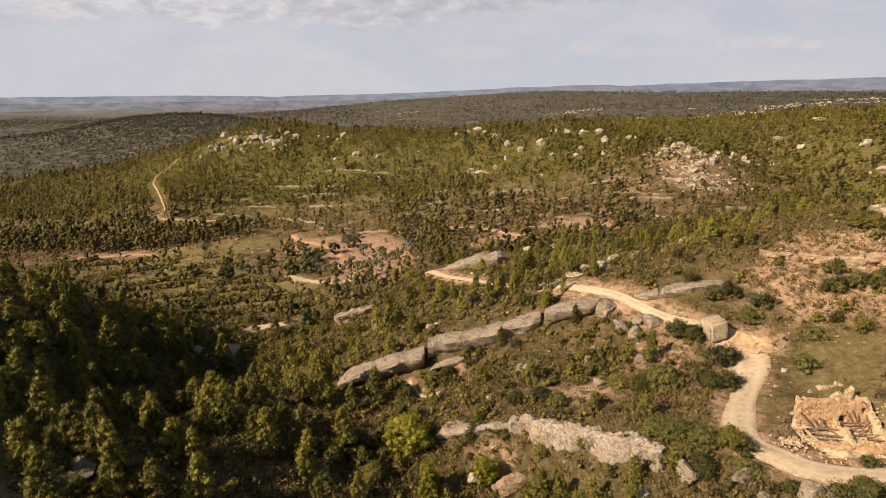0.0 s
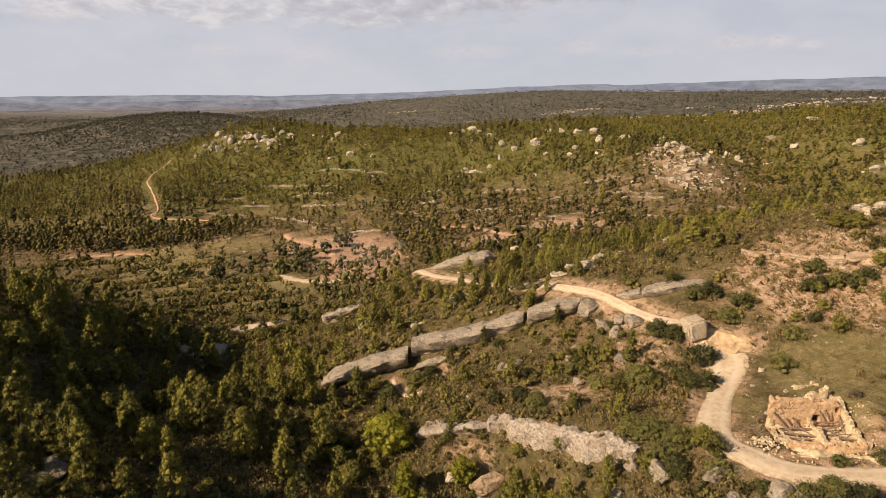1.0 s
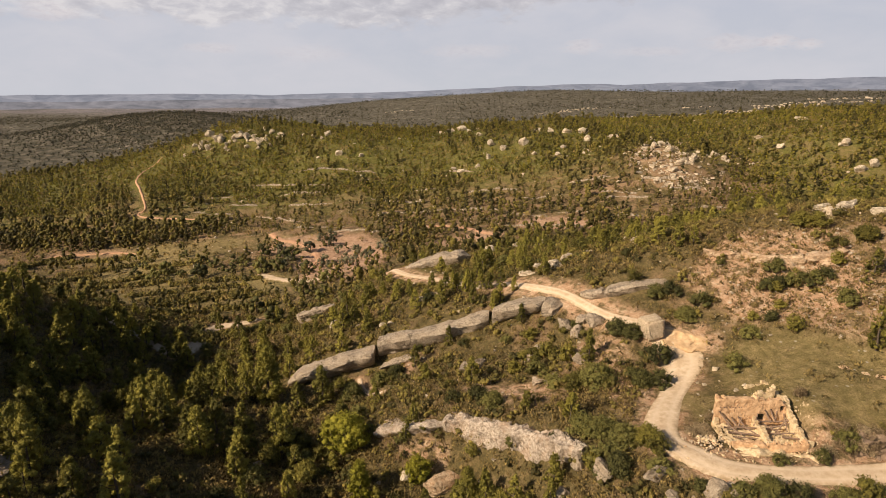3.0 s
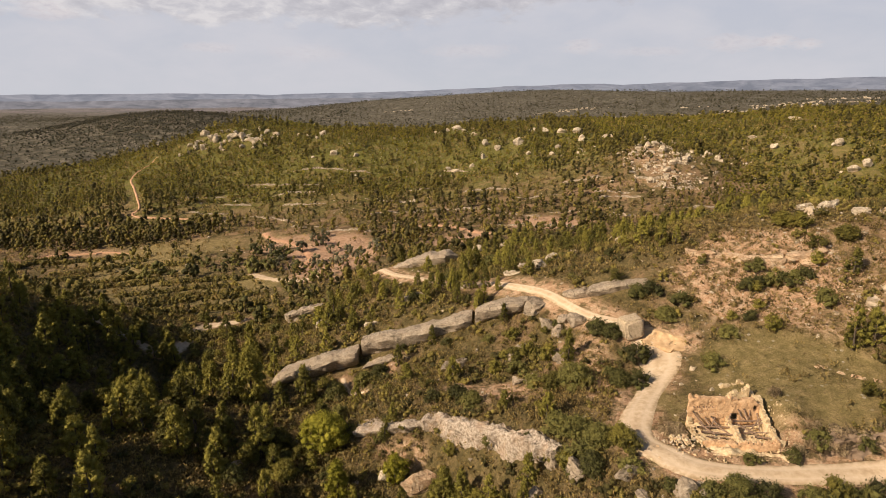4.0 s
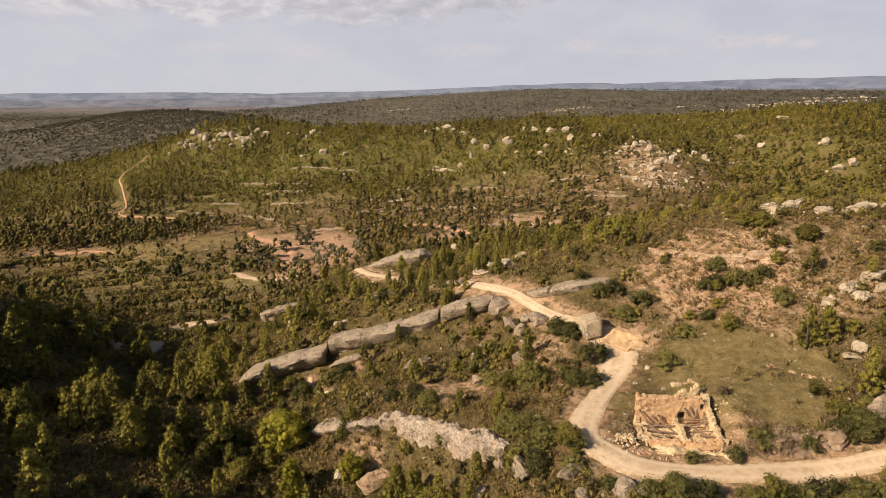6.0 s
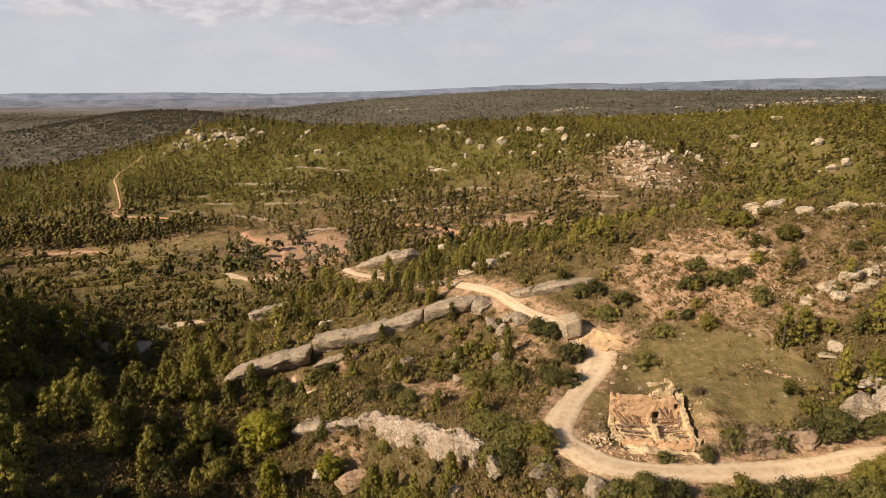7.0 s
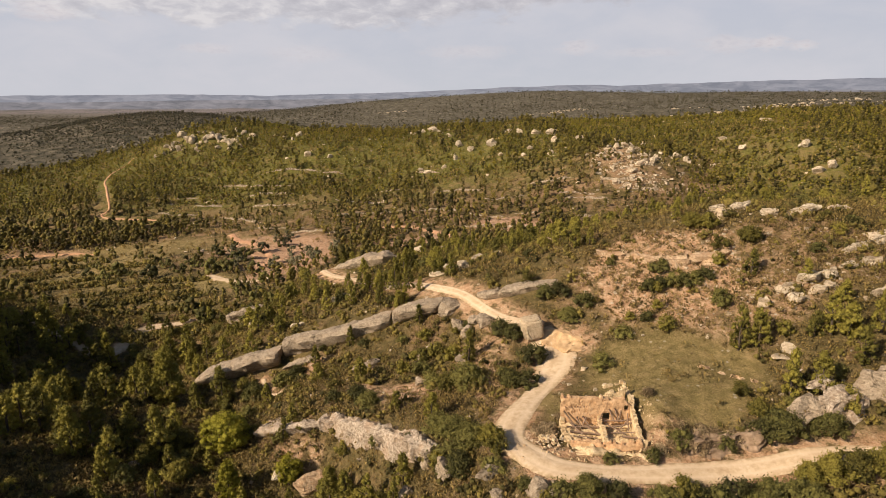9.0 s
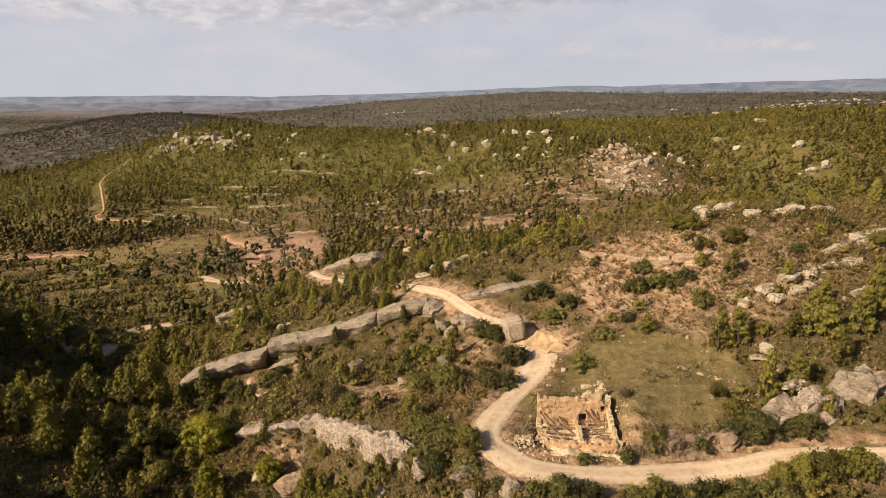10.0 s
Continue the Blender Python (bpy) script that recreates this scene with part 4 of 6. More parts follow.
def open_land(x, y):
    """How free of woody plants the land is kept, 0 to 1: road, meadow, fields, ruin."""
    free = np.maximum.reduce([oval(x, y, 48.5, 58, 8, 8.5, 20, 0.3), oval(x, y, 38.3, 50, 6.2, 6.8), oval(x, y, 36, 55, 3, 6, 25), oval(x, y, 40, 57.5, 4, 5), oval(x, y, 7.6, 58.6, 2.2, 2.0), 0.9 * oval(x, y, -22, 178, 13, 34, 12),
                              0.78 * oval(x, y, -88, 195, 62, 30, 10), 0.70 * oval(x, y, -60, 150, 28, 20), 0.2 * oval(x, y, 53, 75, 11, 8, -20), oval(x, y, 17, 67, 6, 3.2, -35),
                              0.9 * oval(x, y, 39, 68, 4, 3.6), 0.8 * oval(x, y, 14, 185, 14, 8, 35), 0.8 * oval(x, y, 48, 200, 15, 9, -20), 0.6 * oval(x, y, 101, 240, 13, 17)])
    for cx, cy, rx, ry, turn in ((-9.5, 87.6, 8.5, 2.6, 8), (6.3, 87.8, 10.5, 2.6, -6), (20, 85.6, 5, 2.4, -12), (34.5, 80, 6.5, 3, -12), (34.7, 70.4, 2.8, 2.6, 0), (6.5, 117, 7.2, 3, 18)):
        free = np.maximum(free, oval(x, y, cx, cy, rx, ry, turn, 0.2, 0.05))
    if np.max(y) > 200:
        for cx, cy, rx, ry, *_ in CROWN_ROCKS + HILL_ROCKS:
            free = np.maximum(free, (np.abs(x - cx) < 0.62 * rx + 0.4) & (y < cy + 0.5 * ry) & (y > cy - 0.5 * ry - 4.0))
    return np.maximum(free, 1 - smooth(2.2, 3.6, line_distance(x, y, ROAD_FINE[::3])))


def dark_wood(x, y):
    """The pine wood on the shaded slope to the left."""
    return oval(x, y, -48, 78, 42, 40, 12, 0.3, 0.15) * (1 - oval(x, y, -40, 120, 14, 8)) * (1 - 0.85 * oval(x, y, -18, 90, 9, 12))


def spur(x, y):
    """The green spur behind the long ledge and the slope above the road."""
    return np.maximum(oval(x, y, 0, 100, 26, 11, -8, 0.5), oval(x, y, 42, 108, 34, 14, -8, 0.5))


def plant_near():
    rng, rnd = np.random.default_rng(7), random.Random(7)
    x, y = scatter(rng, -75, 100, 36, 128, 3.1)
    keep = seen_strip(x, y, 3)
    order = rng.permutation(np.flatnonzero(keep))
    x, y = x[order], y[order]
    wood, free = dark_wood(x, y), open_land(x, y)
    heath = fbm(x, y, 22, 3, 61)
    pine_p = np.clip(0.72 * wood + 0.10 + 0.22 * smooth(84, 96, y) * smooth(-25, -5, x) + 0.18 * smooth(0.0, 0.5, heath) + 0.30 * spur(x, y), 0, 1) * (1 - free)
    pine_p *= np.where((x > 26) & (y < 84), 0.35, 1)
    shrub_p = np.clip(0.30 + 0.25 * heath + 0.2 * (y < 62) * (x < 26), 0.05, 0.8) * (1 - free) * np.where((x > 40) & (y > 60), 0.6, 1) * np.where((x < 16) & (y < 84), 0.45, 1)
    pines = shrubs = 0
    for px, py, pp, sp, in_wood in zip(x, y, pine_p, shrub_p, wood):
        if rnd.random() < pp and pines < 330:
            big = 0.75 + 0.45 * rnd.random() if in_wood > 0.3 else 0.5 + 0.35 * rnd.random()
            PINES.sow(px, py, big, rnd, "pines of the slope")
            pines += 1
        elif rnd.random() < sp and shrubs < 360:
            kind, group = (SHRUBS, "shrubs of the slope") if rnd.random() < 0.5 else (BUSHES, "bushes of the slope")
            kind.sow(px, py, 0.50 + 0.60 * rnd.random() ** 1.5, rnd, group)
            shrubs += 1
    print("planted", pines, shrubs)


plant_near()


def plant_stuff(name, label, category, x, y, scale, models, material, rng, sink=0.05):
    """Plants past counting, as one mesh: models are arrays of leaf quads."""
    z = height(x, y)
    pick = rng.integers(0, len(models), len(x))
    verts, tones, faces, base = [], [], [], 0
    for k, (mv, mf) in enumerate(models):
        sel = np.flatnonzero(pick == k)
        if not len(sel):
            continue
        a = rng.random(len(sel)) * 2 * math.pi
        c, s = np.cos(a)[:, None], np.sin(a)[:, None]
        sx = (scale[sel] * rng.uniform(0.85, 1.15, len(sel)))[:, None]
        vx = (mv[None, :, 0] * c - mv[None, :, 1] * s) * sx + x[sel][:, None]
        vy = (mv[None, :, 0] * s + mv[None, :, 1] * c) * sx + y[sel][:, None]
        vz = mv[None, :, 2] * scale[sel][:, None] + z[sel][:, None] - sink
        verts.append(np.stack([vx, vy, vz], 2).reshape(-1, 3))
        tones.append(np.repeat(rng.random(len(sel)), len(mv)))
        faces.append((mf[None] + base + len(mv) * np.arange(len(sel))[:, None, None]).reshape(-1, 4))
        base += len(mv) * len(sel)
    me = quad_mesh(name, np.concatenate(verts), np.concatenate(faces), material, True)
    float_layer(me, "tone", np.concatenate(tones))
    return tagged(new(name, me), label, category, kind="stuff")


def spray_model(seed, kind, h, w, count, per, leaf, knot=0.45, upward=0.6):
    return clumps(np.random.default_rng(seed), count, crown_shape(kind, h, w), 0.28 * w * (10 / max(count, 5)) ** 0.33, per, leaf, 0.45, 0.4, 1.3 * knot, upward)


HEDGES = [[(-140.5, 196.3), (-140, 208.3), (-133.4, 216)], [(-117.9, 166.5), (-112.7, 178.5), (-106.1, 185.3)], [(-137, 208.4), (-119.6, 210.8), (-109.5, 211.8)], [(-81.3, 157.5), (-65.5, 161.5), (-47.8, 158.2)],
          [(-64.6, 138.4), (-54.2, 146.6), (-37.9, 142.9)], [(-56.1, 127.3), (-46.3, 134.8), (-32, 133.4)], [(-74.3, 169.6), (-58.4, 168.6), (-44.7, 163.6)], [(-96.5, 166.9), (-84.4, 172.5), (-76.9, 175.1)],
          [(-91.7, 190.1), (-78.3, 190.2), (-74.3, 194.6)], [(-44.9, 116.3), (-36.7, 119.9), (-27.8, 119.4)], [(-70, 146), (-60, 152), (-44, 150)], [(-120, 186), (-108, 194), (-94, 198)], [(-104, 172), (-92, 180), (-80, 184)]]


TERRACES = [(-66, 291, -24, 288), (-84, 284, -46, 275), (-68, 271, -44, 267), (-23, 258, -1, 248), (-88, 262, -75, 262), (-70, 247, -51, 236), (30, 203.5, 55, 191.5), (63, 206, 78, 199), (69, 226, 82, 221),
            (70, 220, 85, 214), (91, 221, 106, 221), (12, 283, 24, 275), (97, 204, 118, 203), (33, 220, 46, 209), (-35, 216, -15, 211), (-60, 258, -40, 254), (-10, 268, 8, 262), (40, 236, 56, 229), (-110, 268, -90, 270), (86, 229, 97, 227), (-50, 228, -30, 222), (6, 232, 30, 224), (60, 240, 76, 236), (-20, 238, 4, 233), (20, 252, 40, 246), (-100, 252, -82, 250), (96, 196, 122, 194), (50, 214, 64, 210)]


def clear_of_tracks(x, y):
    """True off the tracks and the open verge on their lower side."""
    keep = np.ones(len(x), bool)
    for width, _, pts in TRACKS:
        line = np.array(pts, float)
        for off in (0, 2.5, 5) if line[0][1] > 330 else (0,):
            keep &= line_distance(x, y + off, line) > width * 0.5 + 0.9
    for ax, ay, bx, by in TERRACES:
        keep &= (line_distance(x, y + 1.2, np.array([(ax, ay), (bx, by)], float)) > 1.7) | (fbm(x, y, 7, 2, 88) > 0.15)
    return keep


def plant_far():
    rng = np.random.default_rng(17)
    # low scrub between the shrubs
    x, y = scatter(rng, -75, 102, 36, 130, 0.80)
    more = scatter(rng, -26, 30, 38, 68, 0.9)
    x, y = np.concatenate([x, more[0]]), np.concatenate([y, more[1]])
    p = np.clip(0.80 + 0.5 * fbm(x, y, 9, 3, 71), 0.10, 1.0) * (1 - 0.85 * open_land(x, y)) * (1 - 0.1 * oval(x, y, 56, 74, 16, 11))
    keep = clear_of_tracks(x, y) & seen_strip(x, y, 2) & (rng.random(len(x)) < p) & (line_distance(x, y, ROAD_FINE[::3]) > 2.6)
    models = [spray_model(300 + k, "shrub", 0.45, 1.25, 3, 5, 0.30, 0, 0.7) for k in range(6)]
    plant_stuff("scrub", "low olive-brown rosemary and thyme scrub", "scrub", x[keep], y[keep], rng.uniform(0.6, 1.4, keep.sum()), models, SCRUB, rng)
    # cushions of maquis that close the gaps
    x, y = scatter(rng, -78, 104, 36, 130, 1.65)
    p = np.clip(0.68 + 0.55 * fbm(x, y, 12, 3, 75) + 0.25 * dark_wood(x, y) + 0.3 * oval(x, y, 0, 58, 18, 14) + 0.5 * spur(x, y), 0.08, 0.97) * (1 - 0.97 * open_land(x, y)) * (1 - 0.5 * oval(x, y, 56, 74, 16, 11)) * (1 - 0.6 * oval(x, y, 63, 60, 13, 9))
    keep = clear_of_tracks(x, y) & seen_strip(x, y, 2) & (rng.random(len(x)) < p) & (line_distance(x, y, ROAD_FINE[::3]) > 2.8)
    models = [spray_model(380 + k, "shrub", 0.9, 1.7, 5, 8, 0.26, 0.45) for k in range(8)]
    plant_stuff("maquis", "knee-high evergreen maquis covering the near slopes", "scrub", x[keep], y[keep], rng.uniform(0.45, 1.15, keep.sum()), models, MAQUIS, rng)
    # small pines packed along the ridge
    x, y = scatter(rng, -230, 290, 205, 366, 1.65)
    keep = clear_of_tracks(x, y) & seen_strip(x, y, 6) & ((y > 262) | (x > 112 + 0.35 * (y - 205))) & (rng.random(len(x)) < np.clip(0.70 + 0.5 * fbm(x, y, 20, 3, 84), 0.1, 0.95) * (1 - open_land(x, y)))
    models = [spray_model(330 + k, "pine", 2.2, 1.7, 2, 5, 0.5, 0.62) for k in range(8)]
    plant_stuff("young_pines", "bright green young pines packed along the ridge", "pine wood", x[keep], y[keep], rng.uniform(0.55, 1.15, keep.sum()), models, PINE_FAR, rng)
    # pines and bushes of the middle slopes
    x, y = scatter(rng, -250, 290, 126, 368, 3.15)
    thick = np.clip(0.66 + 0.95 * fbm(x, y, 26, 3, 81) - 0.42 * smooth(262, 290, y) + 0.2 * smooth(150, 120, y), 0.05, 0.95)
    keep = seen_strip(x, y, 6) & (rng.random(len(x)) < thick * (1 - open_land(x, y)))
    keep &= clear_of_tracks(x, y)
    x, y = x[keep], y[keep]
    tall = rng.uniform(0.5, 1.2, len(x)) * np.where(fbm(x, y, 40, 2, 83) > -0.1, 1.0, 0.7)
    models = [spray_model(320 + k, "pine", 4.6, 2.3, 5, 5, 0.6, 0.6) for k in range(8)]
    plant_stuff("pine_wood", "open wood of small pines over the terraced hillside", "pine wood", x, y, tall, models, PINE_HILL, rng)
    # low heath of the middle slopes
    x, y = scatter(rng, -240, 280, 128, 360, 2.8)
    rows = smooth(0.55, 0.9, np.sin((y + 0.22 * x + 5 * fbm(x, y, 40, 2, 92)) * 2 * math.pi / 13.0))
    hedge = rows * np.maximum(oval(x, y, -88, 195, 64, 32, 10), oval(x, y, -60, 150, 30, 22))
    keep = seen_strip(x, y, 6) & (rng.random(len(x)) < np.maximum(np.clip(0.55 + 0.6 * fbm(x, y, 15, 3, 91), 0.1, 0.95) * (1 - 0.85 * open_land(x, y)), 0.85 * hedge))
    keep &= clear_of_tracks(x, y)
    models = [spray_model(340 + k, "shrub", 0.8, 2.2, 3, 4, 0.7, 0) for k in range(6)]
    plant_stuff("hill_scrub", "green-brown scrub and young pines covering the hill", "scrub", x[keep], y[keep], rng.uniform(0.6, 1.5, keep.sum()), models, SCRUB, rng)
    # hedge banks between the old fields
    hx, hy = [], []
    for line in HEDGES:
        run = spline(np.array(line, float), 24)
        for _ in range(2):
            hx.append(run[:, 0] + rng.normal(0, 0.5, len(run))), hy.append(run[:, 1] + rng.normal(0, 0.5, len(run)))
    hx, hy = np.concatenate(hx), np.concatenate(hy)
    models = [spray_model(390 + k, "shrub", 1.1, 2.0, 3, 6, 0.42, 0.45) for k in range(6)]
    plant_stuff("hedgerow", "dark scrub growing along the banks of old fields", "hedge", hx, hy, rng.uniform(0.6, 1.3, len(hx)), models, MAQUIS, rng)
    # dense dark pines at the foot of the hill
    x, y = scatter(rng, -200, -70, 212, 256, 2.6)
    keep = seen_strip(x, y, 6) & (rng.random(len(x)) < 0.75 * oval(x, y, -135, 235, 66, 13, -2))
    keep &= clear_of_tracks(x, y)
    models = [spray_model(320 + k, "pine", 4.6, 2.3, 5, 5, 0.6, 0.6) for k in range(8)]
    plant_stuff("pine_belt", "dark pines crowding the foot of the hill", "pine wood", x[keep], y[keep], rng.uniform(0.8, 1.3, keep.sum()), models, PINE_HILL, rng)
    # woods far behind the ridge
    d = 400 + 1900 * rng.random(34000) ** 1.2
    a = np.radians(rng.uniform(-42, 43, len(d)))
    x, y = 12 + d * np.sin(a), d * np.cos(a)
    x, y = np.concatenate([x, rng.normal(-425, 130, 6000), rng.uniform(-1500, -250, 9000)]), np.concatenate([y, rng.normal(900, 90, 6000), rng.uniform(600, 2200, 9000)])
    keep = (rng.random(len(x)) < np.clip(0.6 + 0.6 * fbm(x, y, 120, 4, 95) + 0.5 * swell(x, y, -425, 930, 170, 200), 0.1, 1)) & (y > 400)
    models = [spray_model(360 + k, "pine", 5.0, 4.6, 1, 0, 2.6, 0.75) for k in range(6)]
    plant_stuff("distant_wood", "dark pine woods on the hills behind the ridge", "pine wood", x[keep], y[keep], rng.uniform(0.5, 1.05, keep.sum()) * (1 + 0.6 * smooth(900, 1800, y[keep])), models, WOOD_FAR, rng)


plant_far()


def plaster_material(name, a, b, c, patch):
    """Crumbling earth render over rubble stone."""
    n = Nodes(name)
    big, mid, fine = n.noise(0.7, 5, 0.6, warp=0.6), n.noise(3.2, 6, 0.62), n.noise(14, 4, 0.7)
    col = n.ramp(mid, (0.3, a), (0.52, b), (0.74, c))
    stones = n.node("ShaderNodeTexVoronoi", Scale=4.5)
    n.put(stones, "Vector", n.place())
    stone = n.ramp(stones.outputs["Distance"], (0.05, patch), (0.45, b), (0.62, a))
    where = n.ramp(big, (0.56, 0.0), (0.64, 1.0))
    col = n.mix(where, col, stone)
    col = n.mix(n.ramp(fine, (0.3, 0.45), (0.4, 0.0)), col, a)
    n.bump(n.math("ADD", n.math("MULTIPLY", mid, 0.6), n.math("ADD", n.math("MULTIPLY", fine, 0.3), n.math("MULTIPLY", n.math("MULTIPLY", where, stones.outputs["Distance"]), -0.8))), 0.7, 0.15)
    return n.finish(col, 0.96, 0.08)


ADOBE = plaster_material("ochre_render", (0.39, 0.235, 0.125), (0.59, 0.385, 0.22), (0.69, 0.485, 0.305), (0.58, 0.42, 0.27))
RUBBLE = plaster_material("yellow_rubble_masonry", (0.38, 0.27, 0.15), (0.60, 0.46, 0.28), (0.72, 0.60, 0.41), (0.68, 0.56, 0.38))


# ---- rocks of the near slopes: x, y, length, depth, height, turn ----
def rock_field(name, label, category, group, rows, seed, material, sink=0.32, level=3, boxy=0.65, tilt=0.0):
    for k, (x, y, length, depth, high, turn) in enumerate(rows):
        put_rock(name, label, x, y, (length, depth, high), turn, tilt, 0, seed + k, sink, level=level, boxy=boxy, cuts=8, rough=0.16, category=category, group=group, material=material)


# the grey cliff under the flat rock, its foot in the ravine
ledge("cliff", "white limestone bed overhanging a sandy hollow in the ravine", [(-1.4, 66.9, -6.4), (0.6, 66.5, -5.6), (3.0, 65.8, -4.6), (5.4, 65.0, -3.8), (8.8, 64.0, -3.2)], 2.8, [1.4, 2.2, 2.6, 3.4], 401, CLIFF, "cliff", undercut=0.5, rough=0.36, back=0.3, streak=0.7)
ledge("cliff", "weathered grey-white limestone cliff with dark streaks above the ravine", [(8.4, 64.5, -3.0), (11.2, 63.0, -2.1), (13.5, 60.8, -1.2), (15.6, 58.9, -0.5), (17.8, 56.6, 0.1), (20.2, 54.2, 0.8), (22.4, 52.2, 1.0)],
      3.2, [3.6, 6.0, 7.0, 6.6, 5.0], 403, CLIFF, "cliff", undercut=0.12, rough=0.55, cell=0.25, back=0.6, blunt=(0.6, 0.3), streak=0.45)
put_rock("cave_slab", "pinkish fallen slab leaning below the cliff", 8.0, 58.9, (4.6, 1.6, 3.0), 8, -24, 0, 431, 0.05, level=4, boxy=0.5, category="rock", material=ROCK_OCHRE)
put_rock("boulder", "pale block of stone below the cliff", 3.7, 59.9, (1.9, 1.4, 1.8), 10, 0, 0, 432, 0.1, boxy=0.5, category="boulder", material=ROCK_PALE)

NEAR_BOULDERS = [(24.3, 82.0, 3.0, 2.2, 2.2, 30), (25.5, 78.4, 2.4, 1.8, 1.5, 10), (26.4, 75.8, 2.0, 1.7, 1.6, 60), (29.0, 76.2, 2.4, 1.8, 1.6, 20), (27.6, 77.6, 2.0, 1.5, 1.3, 40),
                 (26.2, 70.2, 2.5, 1.7, 1.2, 5), (20.0, 75.3, 1.8, 1.4, 1.2, 0), (21.3, 76.4, 1.6, 1.3, 1.4, 35), (10.9, 76.9, 1.9, 1.5, 1.6, 70), (12.7, 77.3, 2.6, 1.7, 1.6, 40),
                 (20.3, 69.3, 2.0, 1.2, 1.2, 10), (22.0, 68.3, 1.4, 1.1, 1.4, 80), (23.4, 49.0, 3.2, 2.6, 3.4, 50), (19.5, 48.8, 2.4, 2.0, 2.8, 15), (27.0, 46.2, 3.0, 2.2, 2.6, 0),
                 (27.8, 43.6, 2.2, 1.8, 1.8, 30), (30.9, 43.2, 3.0, 2.4, 2.6, 10), (32.9, 43.0, 2.8, 2.2, 2.0, 60), (21.6, 51.2, 2.2, 1.8, 3.0, 20), (-14.5, 62.0, 2.2, 1.6, 1.2, 10)]
rock_field("boulder", "weathered grey boulder lying among the bushes", "boulder", "boulders of the near slope", [(x, y, a * big, b * big, c * big, turn) for (x, y, a, b, c, turn), big in zip(NEAR_BOULDERS, [1.3] * 12 + [0.85] * 8)], 500, ROCK)

LEDGES = [(64.0, 85.3, 3.6, 2.4, 1.6, 8), (66.6, 84.2, 4.6, 2.6, 2.0, 5), (63.4, 82.6, 2.6, 2.2, 1.8, 20), (69.5, 80.8, 3.0, 2.2, 1.7, 15), (74.1, 81.3, 5.0, 2.6, 1.8, 6), (80.7, 84.0, 4.4, 2.6, 1.6, 12),
          (64.9, 66.6, 3.4, 2.0, 1.6, 18), (67.4, 66.8, 3.2, 2.2, 1.9, 22), (69.8, 67.0, 2.8, 2.0, 1.5, 24), (72.4, 67.6, 2.2, 1.8, 1.4, 15), (75.0, 67.6, 3.6, 2.2, 1.7, 18), (64.8, 64.4, 2.6, 1.8, 1.5, 14),
          (67.0, 64.9, 2.4, 1.8, 1.4, 10), (69.0, 65.2, 2.4, 1.6, 1.2, 12), (72.9, 62.2, 2.8, 2.2, 2.0, 0), (75.0, 70.8, 4.0, 2.2, 1.5, 15), (78.6, 71.8, 4.4, 2.6, 1.8, 18), (82.5, 73.5, 4.0, 2.4, 1.8, 12),
          (61.4, 65.2, 2.0, 1.6, 2.0, 60), (47.4, 80.6, 6.0, 2.4, 1.4, -25), (51.2, 78.0, 5.0, 2.2, 1.8, -28), (55.0, 75.6, 4.4, 2.0, 1.8, -22), (58.8, 74.2, 4.0, 2.0, 1.4, -10), (51.6, 58.4, 1.5, 0.5, 0.5, -20), (53.2, 57.4, 1.1, 0.6, 0.4, -32), (54.4, 56.4, 1.6, 0.5, 0.6, -45), (55.6, 55.2, 1.0, 0.6, 0.5, -60)]
rock_field("rock_ledge", "low tilted ledge of pale grey limestone in the slope", "rock ledge", "ledges of the open slope", LEDGES[:19], 540, ROCK_PALE, 0.36, 4, 0.45, -6)
rock_field("rock_ledge", "eroded ochre and white rock step in bare earth", "rock ledge", "ledges of the bare slope", LEDGES[19:], 570, ROCK_OCHRE, 0.42, 4, 0.6)
put_rock("boulder", "rounded white boulder perched on a flat stone", 60.3, 57.8, (1.7, 1.4, 1.4), 10, 0, 0, 580, 0.1, level=4, boxy=0.7, category="boulder", material=ROCK_PALE)
put_rock("boulder", "flat white stone under the perched boulder", 59.6, 57.3, (2.4, 1.6, 0.7), 0, 0, 0, 581, 0.3, category="boulder", material=ROCK_PALE)
# big outcrop beside the road to the right
for k, (spot, size, turn, tilt) in enumerate((((61.4, 49.6, 6.7), (6.2, 4.6, 5.6), 10, -18), ((65.6, 50.4, 7.6), (5.8, 4.8, 6.0), 40, -12), ((70.2, 51.4, 8.4), (6.6, 5.0, 6.0), 15, -14),
                                                    ((57.6, 49.3, 6.3), (5.4, 3.4, 3.0), 8, -18), ((59.6, 51.2, 8.0), (3.4, 2.2, 1.8), 20, -12), ((62.9, 47.4, 5.3), (5.0, 2.0, 1.1), 14, -22))):
    put_rock("boulder", "great hollowed grey limestone boulder beside the dirt road", spot[0], spot[1], size, turn, tilt, 0, 1590 + k, 0.5, spot[2], "boulder", "outcrop beside the road", level=4, boxy=0.7, rough=0.20, material=ROCK if k % 2 else CLIFF)
ledge("outcrop", "low ochre bank of earth and broken limestone along the road edge", [(44.2, 48.3, 4.1), (46.6, 48.3, 4.4), (48.8, 48.1, 4.7), (51.0, 48.0, 5.2), (53.0, 48.1, 5.3)], 1.8, [0.7, 1.0, 1.3, 1.9, 1.4], 591, BANK_EARTH, "rock outcrop", undercut=-0.2, rough=0.5, cell=0.22)
ledge("rock_ledge", "pale rock step crossing the bare slope", [(46.0, 81.6, 12.8), (50, 79.4, 13.6), (53.5, 77.4, 14.0), (57, 75.8, 14.6), (61.5, 74.8, 15.4)], 2.2, [0.9, 1.5, 1.8, 1.5, 1.0], 595, ROCK_OCHRE, rough=0.3, cracks=(0.2, 0.45, 0.7))
